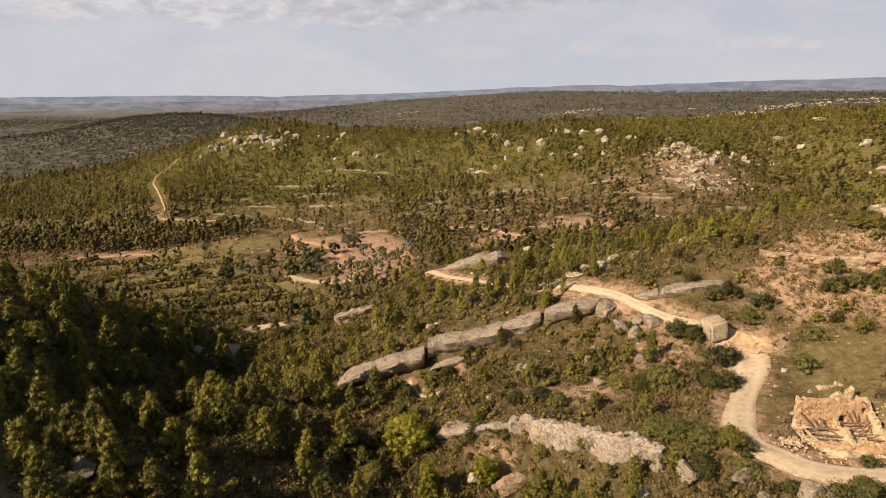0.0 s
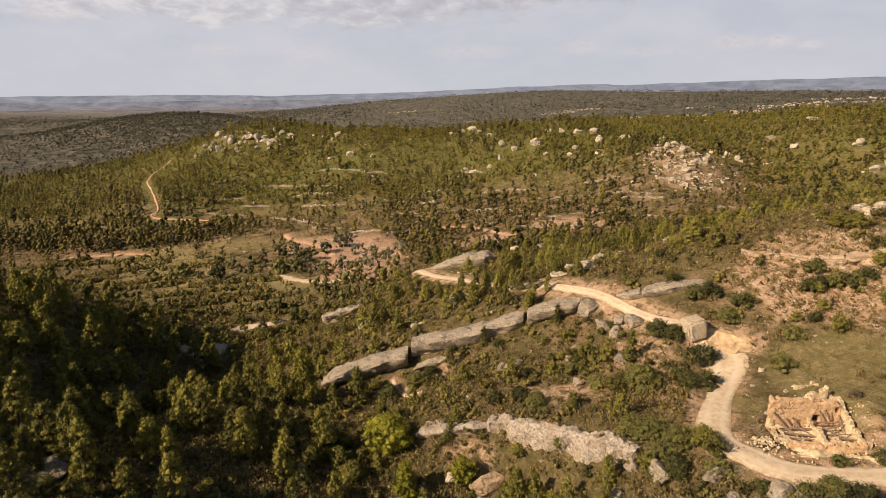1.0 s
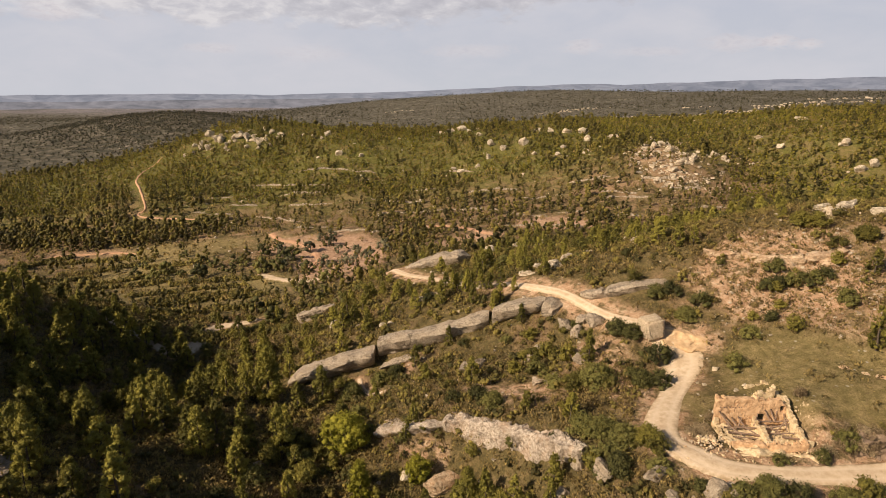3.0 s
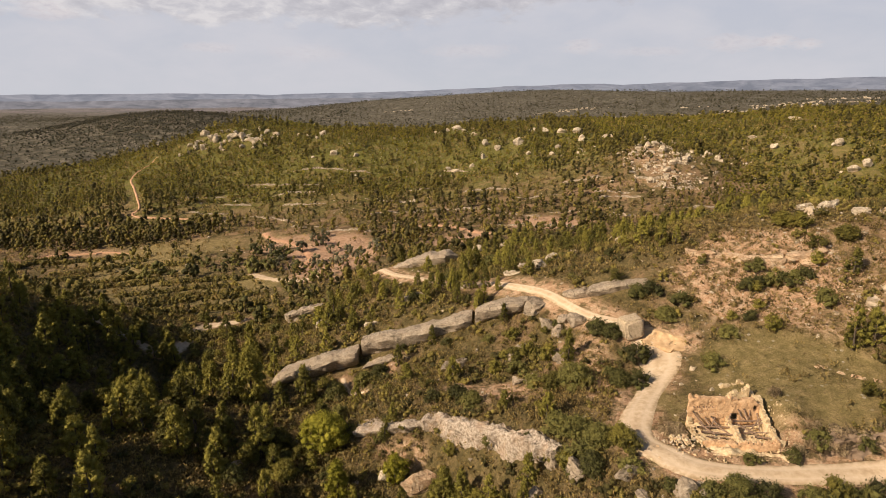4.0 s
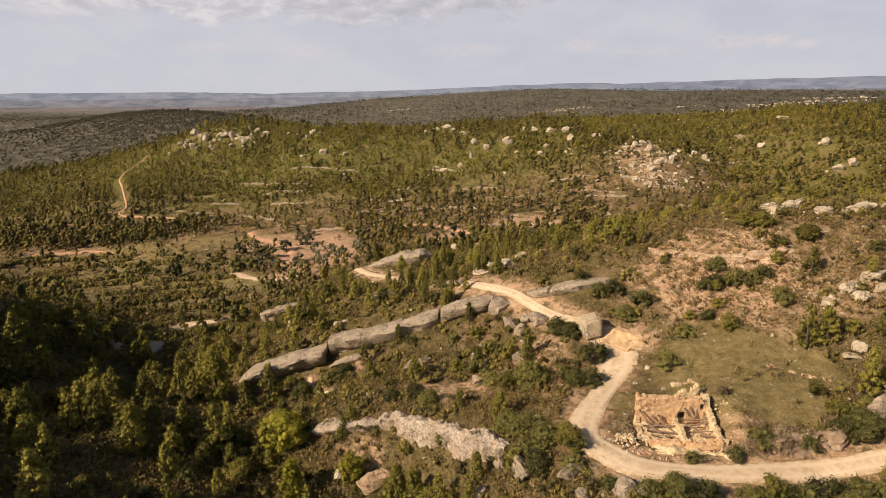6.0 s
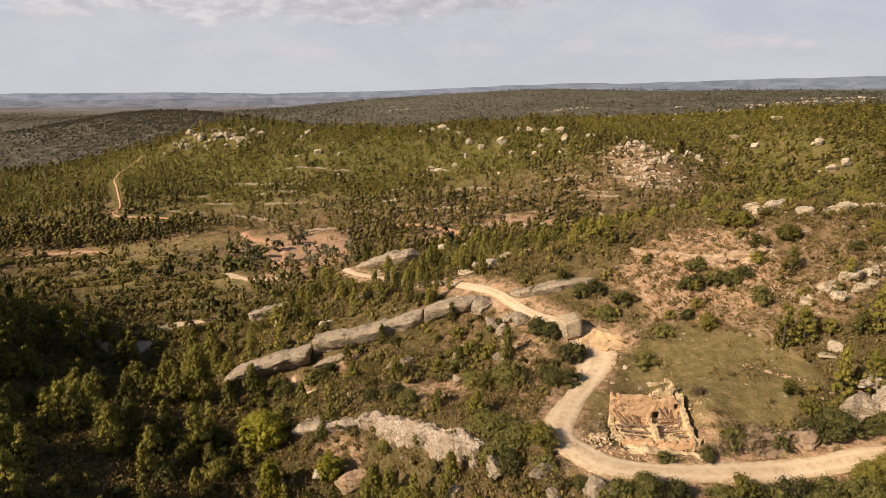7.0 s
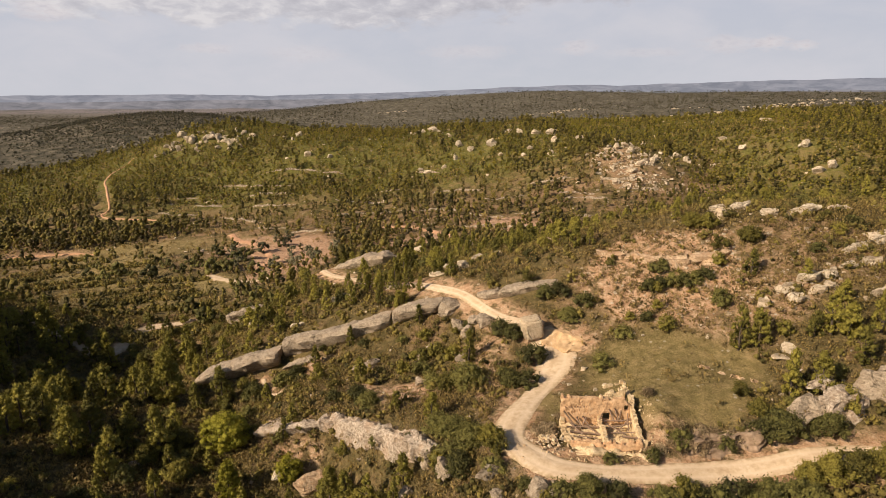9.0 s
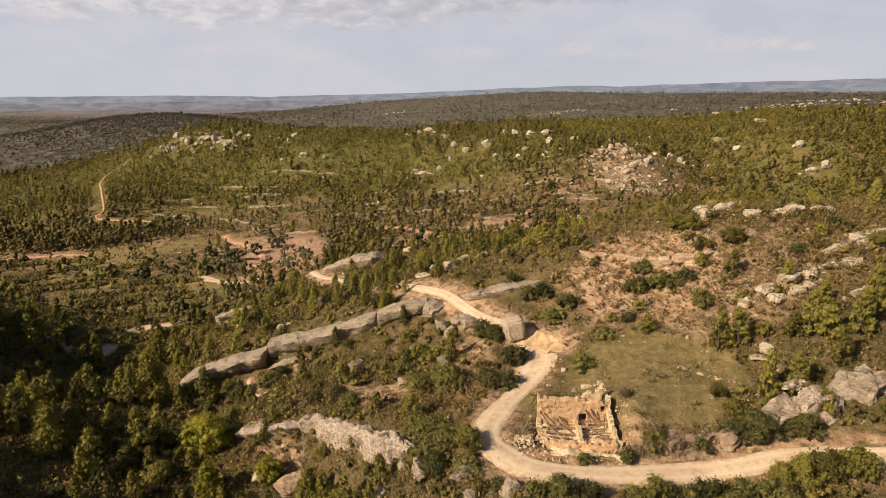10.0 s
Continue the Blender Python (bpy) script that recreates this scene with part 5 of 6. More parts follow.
ledge("rock_ledge", "dark shaded rock band in the pine wood", [(-77, 97.5, 0.0), (-69, 102.5, -3.4), (-62.5, 108.5, -7.4), (-57, 112.5, -11.2)], 3.0, [2.0, 3.2, 3.0, 1.8], 596, ROCK, rough=0.35, cracks=(0.4, 0.7))
put_rock("rock_ledge", "flat rock slab in the shaded corner of the wood", -35.5, 47.5, (6.0, 4.0, 1.2), 20, 0, 0, 597, 0.4, level=4, boxy=0.5, category="rock ledge", material=ROCK)
# ledges of the spur behind the long ledge
SPUR = [(-1.6, 94.4, 3.4, 1.8, 1.4, 25), (5.8, 96.8, 4.2, 1.8, 1.3, 18),
        (14.6, 96.0, 3.0, 1.8, 1.2, 0), (24.6, 96.4, 2.6, 2.0, 1.6, 0), (22.4, 95.2, 3.4, 1.8, 1.2, -25), (29.3, 96.8, 2.6, 2.2, 1.8, 15), (32.4, 95.6, 2.4, 1.6, 1.4, 0), (26.8, 94.0, 4.0, 2.0, 1.5, -35), (40.6, 96.0, 3.0, 1.6, 1.2, 20),
        (28.4, 121.5, 3.4, 2.8, 2.8, 0), (18.4, 122.5, 3.0, 2.4, 2.6, 20), (24.0, 124.5, 2.8, 2.2, 2.0, 50), (36.8, 112.0, 2.6, 2.0, 1.6, 0), (44.0, 108.5, 3.2, 2.0, 1.5, 15), (49.0, 111.0, 2.8, 2.0, 1.4, 30), (-12.0, 103.0, 3.0, 1.8, 1.4, 20)]
rock_field("boulder", "pale weathered rock breaking through the green spur", "boulder", "rocks of the spur", SPUR, 620, ROCK_PALE, 0.3, 3, 0.65, -8)

# ---- rocks of the far hill ----
rock_field("boulder", "great pale boulder on the crown of the far hill", "boulder", "boulders on the hill crown", [(x, y, 0.85 * a, 0.85 * b, 0.85 * c, turn) for x, y, a, b, c, turn in CROWN_ROCKS], 660, ROCK_PALE, 0.22, 3, 0.8)
crown = random.Random(12)
rock_field("boulder", "pale rock below the crown of the far hill", "boulder", "boulders on the hill crown",
           [(-108 + crown.gauss(0, 13), 331 + crown.gauss(0, 6), *[k * crown.uniform(0.6, 1.3) for k in (3.2, 2.4, 2.8)], crown.uniform(0, 90)) for _ in range(48)], 680, ROCK_PALE, 0.2, 2, 0.8)
rock_field("boulder", "pale boulder on the scrubby hillside", "boulder", "boulders of the hillside", HILL_ROCKS, 700, ROCK_PALE, 0.25, 3, 0.85)


def loose_stones(name, label, x, y, size, seed, material):
    """Stones past counting, as one mesh of rough blocks."""
    rng = np.random.default_rng(seed)
    ball = np.array([(a, b, c) for a in (-1, 1) for b in (-1, 1) for c in (-1, 1)], float) / 1.5
    faces = np.array([(0, 1, 3, 2), (4, 6, 7, 5), (0, 4, 5, 1), (2, 3, 7, 6), (0, 2, 6, 4), (1, 5, 7, 3)])
    n = len(x)
    v = ball[None] * (1 + 0.35 * rng.normal(size=(n, 8, 3))) * np.stack([size, size * rng.uniform(0.6, 1, n), size * rng.uniform(0.4, 0.8, n)], 1)[:, None] * 0.5
    a = rng.random(n) * 6.3
    c, s = np.cos(a)[:, None], np.sin(a)[:, None]
    v = np.stack([v[..., 0] * c - v[..., 1] * s + x[:, None], v[..., 0] * s + v[..., 1] * c + y[:, None], v[..., 2] + (height(x, y) + 0.10 * size)[:, None]], 2)
    me = quad_mesh(name, v.reshape(-1, 3), (faces[None] + 8 * np.arange(n)[:, None, None]).reshape(-1, 4), material)
    return tagged(new(name, me), label, "stones", kind="stuff")


def scatter_stones():
    rng = np.random.default_rng(29)
    x, y = scatter(rng, 0, 100, 40, 118, 0.8)
    want = 0.20 * smooth(0.0, 0.5, fbm(x, y, 12, 3, 101)) + 0.4 * oval(x, y, 54, 74, 13, 9) + 0.3 * oval(x, y, 70, 68, 14, 8) + 0.04
    keep = seen_strip(x, y, 2) & (rng.random(len(x)) < want * (1 - oval(x, y, 48.5, 58, 8, 8.5, 20))) & (line_distance(x, y, ROAD_FINE[::3]) > 2.0)
    loose_stones("field_stones", "pale limestone chips strewn over the bare slope", x[keep], y[keep], 0.14 + 0.6 * rng.random(keep.sum()) ** 3, 31, ROCK_PALE)
    x, y = scatter(rng, 62, 145, 205, 275, 1.15)
    keep = rng.random(len(x)) < 0.85 * oval(x, y, 100, 240, 15, 22, 0, 0.8) * smooth(-0.4, 0.2, fbm(x, y, 6, 3, 105)) + 0.10 * oval(x, y, 115, 245, 26, 26, 0, 0.8)
    loose_stones("scree", "pale broken rock spilling down the far hillside", x[keep], y[keep], 0.45 + 2.0 * rng.random(keep.sum()) ** 3.5, 32, ROCK_PALE)
    x, y = scatter(rng, -110, 190, 180, 345, 3.0)
    keep = rng.random(len(x)) < 0.05 + 0.22 * smooth(0.25, 0.6, fbm(x, y, 24, 3, 103))
    loose_stones("hill_stones", "pale stones showing through the scrub of the hillside", x[keep], y[keep], 0.5 + 1.3 * rng.random(keep.sum()) ** 3, 33, ROCK_PALE)
    # outcrops of the wooded plateau behind the ridge
    x, y = rng.uniform(-150, 1000, 9000), rng.uniform(560, 1700, 9000)
    keep = (fbm(x * 0.45, y, 130, 3, 107) > 0.30) & (rng.random(9000) < 0.75)
    loose_stones("far_outcrops", "pale rock outcrops dotted through far woods", x[keep], y[keep], 2.5 + 6.0 * rng.random(keep.sum()) ** 2, 34, ROCK_PALE)


scatter_stones()


# ---- terrace walls of the hillside ----
def wall_material():
    n = Nodes("dry_stone")
    cells = n.node("ShaderNodeTexVoronoi", Scale=2.2)
    n.put(cells, "Vector", n.place())
    col = n.ramp(cells.outputs["Color"], (0.1, (0.17, 0.13, 0.09)), (0.5, (0.32, 0.255, 0.18)), (0.9, (0.46, 0.385, 0.29)))
    n.bump(cells.outputs["Distance"], 0.7, 0.2)
    return n.finish(col, 0.95, 0.1)


DRY_STONE = wall_material()


def terrace_wall(ax, ay, bx, by, seed, high=0.8):
    """A sagging dry-stone wall along the slope, its back against the terrace."""
    n = max(6, int(math.hypot(bx - ax, by - ay) / 0.9))
    t = np.linspace(0, 1, n)
    x, y = ax + (bx - ax) * t, ay + (by - ay) * t
    side = np.array([-(by - ay), bx - ax]) / math.hypot(bx - ax, by - ay)
    bow = 1.6 * fbm(x + 7 * seed, y, 13, 3, seed)
    x, y = x + side[0] * bow, y + side[1] * bow
    top = high * (0.55 + 1.1 * fbm(x, y, 4.0, 3, seed + 1)) * np.minimum(1, np.minimum(t, 1 - t) * 14 + 0.15)
    z = height(x, y)
    wob = 0.12 * fbm(x * 3, y * 3, 2, 2, seed + 2)
    ring = [(-0.45 + wob, -0.5 + 0 * t), (-0.38 + wob, 0.55 * top), (-0.26 + wob, top), (0.26 - wob, top * 0.97), (0.45, -0.3 + 0 * t)]
    v = np.stack([np.stack([x + side[0] * o, y + side[1] * o, z + h], 1) for o, h in ring], 1).reshape(-1, 3)
    i = np.arange(n - 1)[:, None] * 5 + np.arange(4)[None]
    q = np.stack([i, i + 1, i + 6, i + 5], 2).reshape(-1, 4)
    me = quad_mesh("terrace_wall", v, q, DRY_STONE)
    tagged(new("terrace_wall", me), "crumbling pale dry-stone terrace wall on the hillside", "stone wall", "terrace walls")


for k, row in enumerate(TERRACES):
    terrace_wall(*row, 40 + k)


# ---- the ruined house ----
def timber_material():
    n = Nodes("grey_old_timber")
    stretch = n.node("ShaderNodeMapping", Vector=n.place(), Scale=(3, 3, 3))
    grain = n.noise(7, 6, 0.7, stretch.outputs[0], 0.5)
    n.bump(grain, 0.5, 0.03)
    return n.finish(n.ramp(grain, (0.3, (0.13, 0.085, 0.058)), (0.55, (0.27, 0.185, 0.128)), (0.75, (0.40, 0.295, 0.215))), 0.9, 0.15)


TIMBER = timber_material()


def ragged_wall(a, b, base, tops, thick, openings=(), seed=0, cell=0.22):
    """An upright broken wall from a to b; tops: (share of length, height of the top); openings: (from, to, low, high) in metres."""
    length = math.hypot(b[0] - a[0], b[1] - a[1])
    along = Vector(((b[0] - a[0]) / length, (b[1] - a[1]) / length, 0))
    out = Vector((along.y, -along.x, 0))
    n, low = max(2, round(length / cell)), base
    m = int(math.ceil((max(h for _, h in tops) + 0.3 - low) / cell))
    solid = set()
    for i in range(n):
        top = float(np.interp((i + 0.5) / n, [t for t, _ in tops], [h for _, h in tops])) + 0.22 * noise.noise(Vector((i * 0.55, seed * 7.3, 0)))
        for j in range(m):
            s, z = (i + 0.5) * length / n, low + (j + 0.5) * cell
            if z < top and not any(o[0] < s < o[1] and o[2] < z < o[3] for o in openings):
                solid.add((i, j))
    bm, seen = bmesh.new(), {}

    def corner(i, j, k):
        if (i, j, k) not in seen:
            w = noise.noise_vector(Vector((i * 0.45 + seed, j * 0.45, k * 3.7)))
            p = Vector((a[0], a[1], low)) + along * (i * length / n) + Vector((0, 0, j * cell)) + out * (thick * (0.5 - k))
            seen[i, j, k] = bm.verts.new(p + Vector((w.x, w.y, w.z)) * 0.12)
        return seen[i, j, k]

    for i, j in solid:
        bm.faces.new([corner(i, j, 0), corner(i + 1, j, 0), corner(i + 1, j + 1, 0), corner(i, j + 1, 0)])
        bm.faces.new([corner(i, j + 1, 1), corner(i + 1, j + 1, 1), corner(i + 1, j, 1), corner(i, j, 1)])
        for di, dj, p, q in ((-1, 0, (i, j + 1), (i, j)), (1, 0, (i + 1, j), (i + 1, j + 1)), (0, -1, (i, j), (i + 1, j)), (0, 1, (i + 1, j + 1), (i, j + 1))):
            if (i + di, j + dj) not in solid:
                bm.faces.new([corner(*q, 0), corner(*p, 0), corner(*p, 1), corner(*q, 1)])
    bmesh.ops.smooth_vert(bm, verts=bm.verts[:], factor=0.22, use_axis_x=True, use_axis_y=True, use_axis_z=True)
    bmesh.ops.recalc_face_normals(bm, faces=bm.faces)
    return bm


def beam_mesh(a, b, r, seed):
    """A crooked, split pole from a to b."""
    a, b = Vector(a), Vector(b)
    side = (b - a).cross(Vector((0.3, 0.2, 1))).normalized()
    up = side.cross(b - a).normalized()
    rnd = random.Random(seed)
    verts, quads = [], []
    for s in range(6):
        mid = a.lerp(b, s / 5) + side * rnd.uniform(-1, 1) * r * 0.5 + up * rnd.uniform(-1, 1) * r * 0.4
        rad = r * (1.1 - 0.05 * s)
        verts += [mid + side * rad * math.cos(k * math.tau / 6) + up * rad * math.sin(k * math.tau / 6) for k in range(6)]
    for s in range(5):
        quads += [(s * 6 + k, s * 6 + (k + 1) % 6, s * 6 + 6 + (k + 1) % 6, s * 6 + 6 + k) for k in range(6)]
    quads += [(0, 1, 2, 3), (0, 3, 4, 5), (33, 32, 31, 30), (35, 34, 33, 30)]
    return quad_mesh("beam", verts, quads, TIMBER, True)


def build_ruin():
    house = tagged(new("ruined_house"), "roofless ruined farmhouse of ochre render with fallen beams beside the road", "ruin")
    house.location = (38, 50, ground_z(38, 50))
    keep = house.matrix_basis.inverted()

    def own(ob):
        ob.matrix_parent_inverse = keep
        return ob

    def wall(name, *args, material=ADOBE, label="", **more):
        return own(part(name, bm_mesh(name, ragged_wall(*args, **more), material), house, label))

    wall("back_wall", (34.8, 52.2), (41.7, 51.9), 2.7, [(0, 6.35), (0.28, 6.25), (0.5, 6.3), (0.62, 6.35), (0.70, 6.0), (0.85, 6.3), (0.93, 5.9), (1, 5.6)], 0.55,
         [(4.25, 4.95, 3.75, 4.65), (6.15, 6.7, 4.9, 5.5)], 3, label="tall ochre rendered wall with a small window opening")
    wall("side_wall", (34.9, 52.0), (35.2, 49.1), 2.2, [(0, 4.1), (0.12, 3.6), (0.4, 3.2), (0.7, 3.1), (1, 3.4)], 0.45, (), 5, material=RUBBLE)
    wall("front_wall", (35.2, 48.9), (41.7, 47.8), 1.8, [(0, 3.2), (0.08, 3.5), (0.3, 3.6), (0.45, 3.45), (0.6, 3.7), (0.75, 3.6), (0.88, 3.9), (1, 4.1)], 0.5, [(3.0, 3.3, 3.1, 3.35)], 7)
    wall("side_wall", (41.9, 47.7), (41.75, 52.0), 2.4, [(0, 4.1), (0.2, 3.9), (0.35, 4.3), (0.55, 4.3), (0.62, 4.9), (0.8, 5.0), (1, 5.7)], 0.42, (), 9, material=RUBBLE, label="stepped broken wall of yellow rubble stone")
    wall("rear_wall", (39.7, 54.6), (41.9, 54.5), 3.2, [(0, 4.9), (0.3, 5.6), (0.6, 5.3), (0.8, 6.1), (1, 6.3)], 0.5, (), 11, material=RUBBLE)
    wall("rear_wall", (42.0, 52.2), (42.9, 57.8), 3.2, [(0, 5.7), (0.15, 5.9), (0.35, 5.2), (0.5, 5.3), (0.7, 4.8), (1, 4.9)], 0.38, (), 13, material=RUBBLE)
    wall("rear_wall", (40.6, 57.7), (43.0, 57.9), 3.6, [(0, 4.4), (0.3, 4.9), (0.5, 4.6), (0.8, 5.0), (1, 5.0)], 0.4, (), 15, material=RUBBLE)
    wall("partition_wall", (38.6, 51.9), (38.5, 48.3), 2.4, [(0, 4.4), (0.3, 3.9), (0.55, 4.3), (0.8, 3.7), (1, 3.6)], 0.4, (), 17, material=RUBBLE)
    # rows of beam sockets in the back wall; dark blocks stand in for shaded holes
    for k in range(14):
        x = 35.2 + 0.30 * k + 0.05 * math.sin(k * 2.3)
        bm = bmesh.new()
        bmesh.ops.create_cube(bm, size=1, matrix=Matrix.Translation((x, 51.86 + 0.012 * (k % 2), 5.28)) @ Matrix.Diagonal((0.10, 0.12, 0.11, 1)))
        bmesh.ops.bevel(bm, geom=bm.edges[:], offset=0.015, segments=1, affect="EDGES")
        own(part("beam_stub", bm_mesh("beam_stub", bm, TIMBER), house))
    # fallen rubble inside
    xs, ys = np.meshgrid(np.linspace(35.2, 41.5, 34), np.linspace(48.9, 51.7, 20))
    zs = 2.95 + 0.35 * smooth(49, 51.8, ys) + 0.45 * np.abs(fbm(xs, ys, 1.5, 4, 77)) + 0.25 * fbm(xs, ys, 0.7, 3, 78)
    i = (np.arange(19)[:, None] * 34 + np.arange(33)[None]).ravel()
    own(part("fallen_rubble", quad_mesh("fallen_rubble", np.stack([xs.ravel(), ys.ravel(), zs.ravel()], 1), np.stack([i, i + 1, i + 35, i + 34], 1), RUBBLE), house, "heap of fallen plaster and stone"))
    rnd = random.Random(5)
    beams = [((35.0, 51.6, 5.0), (36.2, 51.0, 3.5)), ((36.3, 51.6, 4.3), (36.8, 51.0, 3.4)), ((37.3, 51.6, 4.3), (36.7, 51.0, 3.4)), ((36.9, 51.6, 4.4), (37.6, 51.0, 3.4)), ((35.2, 50.7, 3.80), (38.5, 50.8, 3.70)),
             ((35.4, 50.2, 3.55), (38.3, 49.9, 3.45)), ((35.6, 49.6, 3.45), (37.9, 49.3, 3.40)), ((37.0, 50.9, 3.9), (38.2, 49.8, 3.4)), ((35.6, 51.2, 3.9), (36.6, 49.9, 3.45)), ((38.8, 51.0, 4.2), (41.6, 51.0, 4.3)),
             ((38.8, 50.5, 3.7), (41.6, 50.8, 4.1)), ((39.2, 50.0, 3.55), (41.5, 49.7, 3.75)), ((39.0, 50.8, 4.1), (40.6, 49.8, 3.45)), ((41.5, 51.2, 4.4), (39.8, 50.0, 3.55)), ((39.5, 51.7, 5.1), (40.0, 51.2, 4.0)),
             ((40.1, 51.7, 5.2), (40.4, 51.2, 4.0)), ((40.7, 51.7, 5.0), (40.4, 51.2, 4.0)), ((38.9, 51.7, 4.7), (38.3, 51.1, 3.7)), ((41.3, 51.5, 4.8), (41.1, 50.2, 3.6)), ((40.2, 49.4, 3.5), (41.6, 49.0, 3.6))]
    for k, (a, b) in enumerate(beams):
        own(part("beam", beam_mesh(a, b, rnd.uniform(0.055, 0.095), k), house, "grey fallen roof beam" if k == 0 else ""))
    # loose stones on the broken tops and in the rooms
    shapes = [rock_mesh(900 + k, (0.34, 0.26, 0.22), boxy=0.5, cuts=5, level=1, rough=0.05, material=RUBBLE) for k in range(5)]
    for k in range(200):
        side = rnd.random()
        if side < 0.45:
            x, y = rnd.uniform(35.4, 41.4), rnd.uniform(48.5, 51.5)
            z = 3.05 + 0.3 * rnd.random()
        elif side < 0.75:
            x, y = rnd.uniform(41.9, 43.6), rnd.uniform(46.5, 52.5)
            z = ground_z(x, y) + 0.05
        else:
            x, y = rnd.uniform(34.2, 43.0), rnd.uniform(46.3, 47.6)
            z = ground_z(x, y) + 0.05
        stone = own(part("stone", shapes[k % 5], house))
        stone.matrix_basis = pose(x, y, z, rnd.uniform(0, 90), rnd.uniform(0, 90), rnd.uniform(0, 360)) @ Matrix.Scale(rnd.uniform(0.45, 1.2), 4)


build_ruin()


def build_heap():
    heap = tagged(new("rubble_heap"), "heap of pale fallen stones at the corner of the ruin", "rubble")
    heap.location = (33.2, 49.4, ground_z(33.2, 49.4))
    shapes = [rock_mesh(920 + k, (0.36, 0.28, 0.2), boxy=0.5, cuts=6, level=1, rough=0.05, material=(RUBBLE, FALLEN_RENDER, ROCK_PALE)[k % 3]) for k in range(6)]
    rnd = random.Random(8)
    for k in range(190):
        r, a = abs(rnd.gauss(0, 0.75)), rnd.uniform(0, math.tau)
        x, y = 33.2 + 2.3 * r * math.cos(a), 49.5 + 1.5 * r * math.sin(a)
        ob = part("stone", shapes[k % 6], heap)
        ob.matrix_parent_inverse = heap.matrix_basis.inverted()
        ob.matrix_basis = pose(x, y, ground_z(x, y) + max(0.05, 0.6 - 0.42 * r) * rnd.random() ** 0.6, rnd.uniform(0, 90), rnd.uniform(0, 90), rnd.uniform(0, 360)) @ Matrix.Scale(rnd.uniform(0.5, 1.5), 4)


build_heap()
# the bank of earth and fallen render under the ruin's front
ledge("earth_bank", "ochre bank of fallen render below the ruin", [(33.9, 48.9, 2.5), (35.8, 48.3, 2.95), (38.2, 47.9, 3.15), (40.4, 47.5, 3.3), (42.2, 47.4, 3.3), (43.2, 47.8, 3.2)], 1.7, [0.6, 1.0, 1.1, 0.6], 943, RUBBLE, "earth bank", undercut=-1.0, rough=0.42, cell=0.22)


ledge("earth_bank", "cut bank of yellow earth behind the boulder", [(35.6, 71.7, 5.8), (37.4, 71.1, 5.95), (39.4, 69.9, 5.85), (41.2, 67.9, 5.6), (41.8, 66.2, 5.1)], 2.0, [0.9, 1.3, 1.1, 0.6], 942, YELLOW_EARTH, "earth bank", undercut=-1.3, rough=0.36, cell=0.22)

# ---- single trees and bushes that stand out ----
grown = random.Random(77)


def stand(thing, x, y, sink=0.08):
    thing.matrix_basis = pose(x, y, ground_z(x, y) - sink, 0, 0, grown.uniform(0, 360))
    return thing


stand(make_tree("broadleaf_tree", "bright yellow-green broadleaf tree in the ravine", "tree", 801, "tree", 4.8, 5.8, 150, 40, 0.20, LIME, 0.14), -4.2, 65.4)
stand(make_tree("broadleaf_tree", "small bright green tree before the cliff", "tree", 802, "tree", 3.8, 3.2, 80, 36, 0.18, LIME, 0.10), 4.9, 59.8)
stand(make_tree("broadleaf_tree", "fresh green young tree low in the ravine", "tree", 803, "pine", 5.4, 3.4, 130, 28, 0.20, LIME, 0.10), -1.6, 58.2)
stand(make_tree("pine_tree", "tall old pine in front of the long ledge", "pine tree", 804, "pine", 9.0, 5.0, 230, 28, 0.27, PINE, 0.2), -18.2, 80.0)
stand(make_tree("pine_tree", "slender pine standing alone in the shaded ravine", "pine tree", 805, "pine", 6.4, 3.2, 120, 24, 0.22, PINE, 0.13), -20.4, 60.4)
stand(make_tree("pine_tree", "bushy pine beside the cliff foot", "pine tree", 806, "pine", 5.2, 3.4, 110, 24, 0.21, PINE, 0.12), 10.6, 55.4)
for px, py, big in ((56.6, 60.8, 0.95), (58.6, 60.4, 0.9), (57.5, 52.0, 0.85), (60.1, 51.4, 0.9), (69.2, 56.8, 0.95), (65.9, 57.0, 0.9), (64.9, 58.2, 0.85), (63.4, 58.6, 0.7), (65.3, 53.6, 0.8), (71.5, 58.5, 1.0), (62.1, 70.4, 0.6),
                    (-13.5, 78.5, 0.8), (-24.9, 75.2, 1.2), (-44.4, 109.5, 0.9), (-36, 118.3, 0.9)):
    PINES.sow(px, py, big, grown, "pines of the slope")
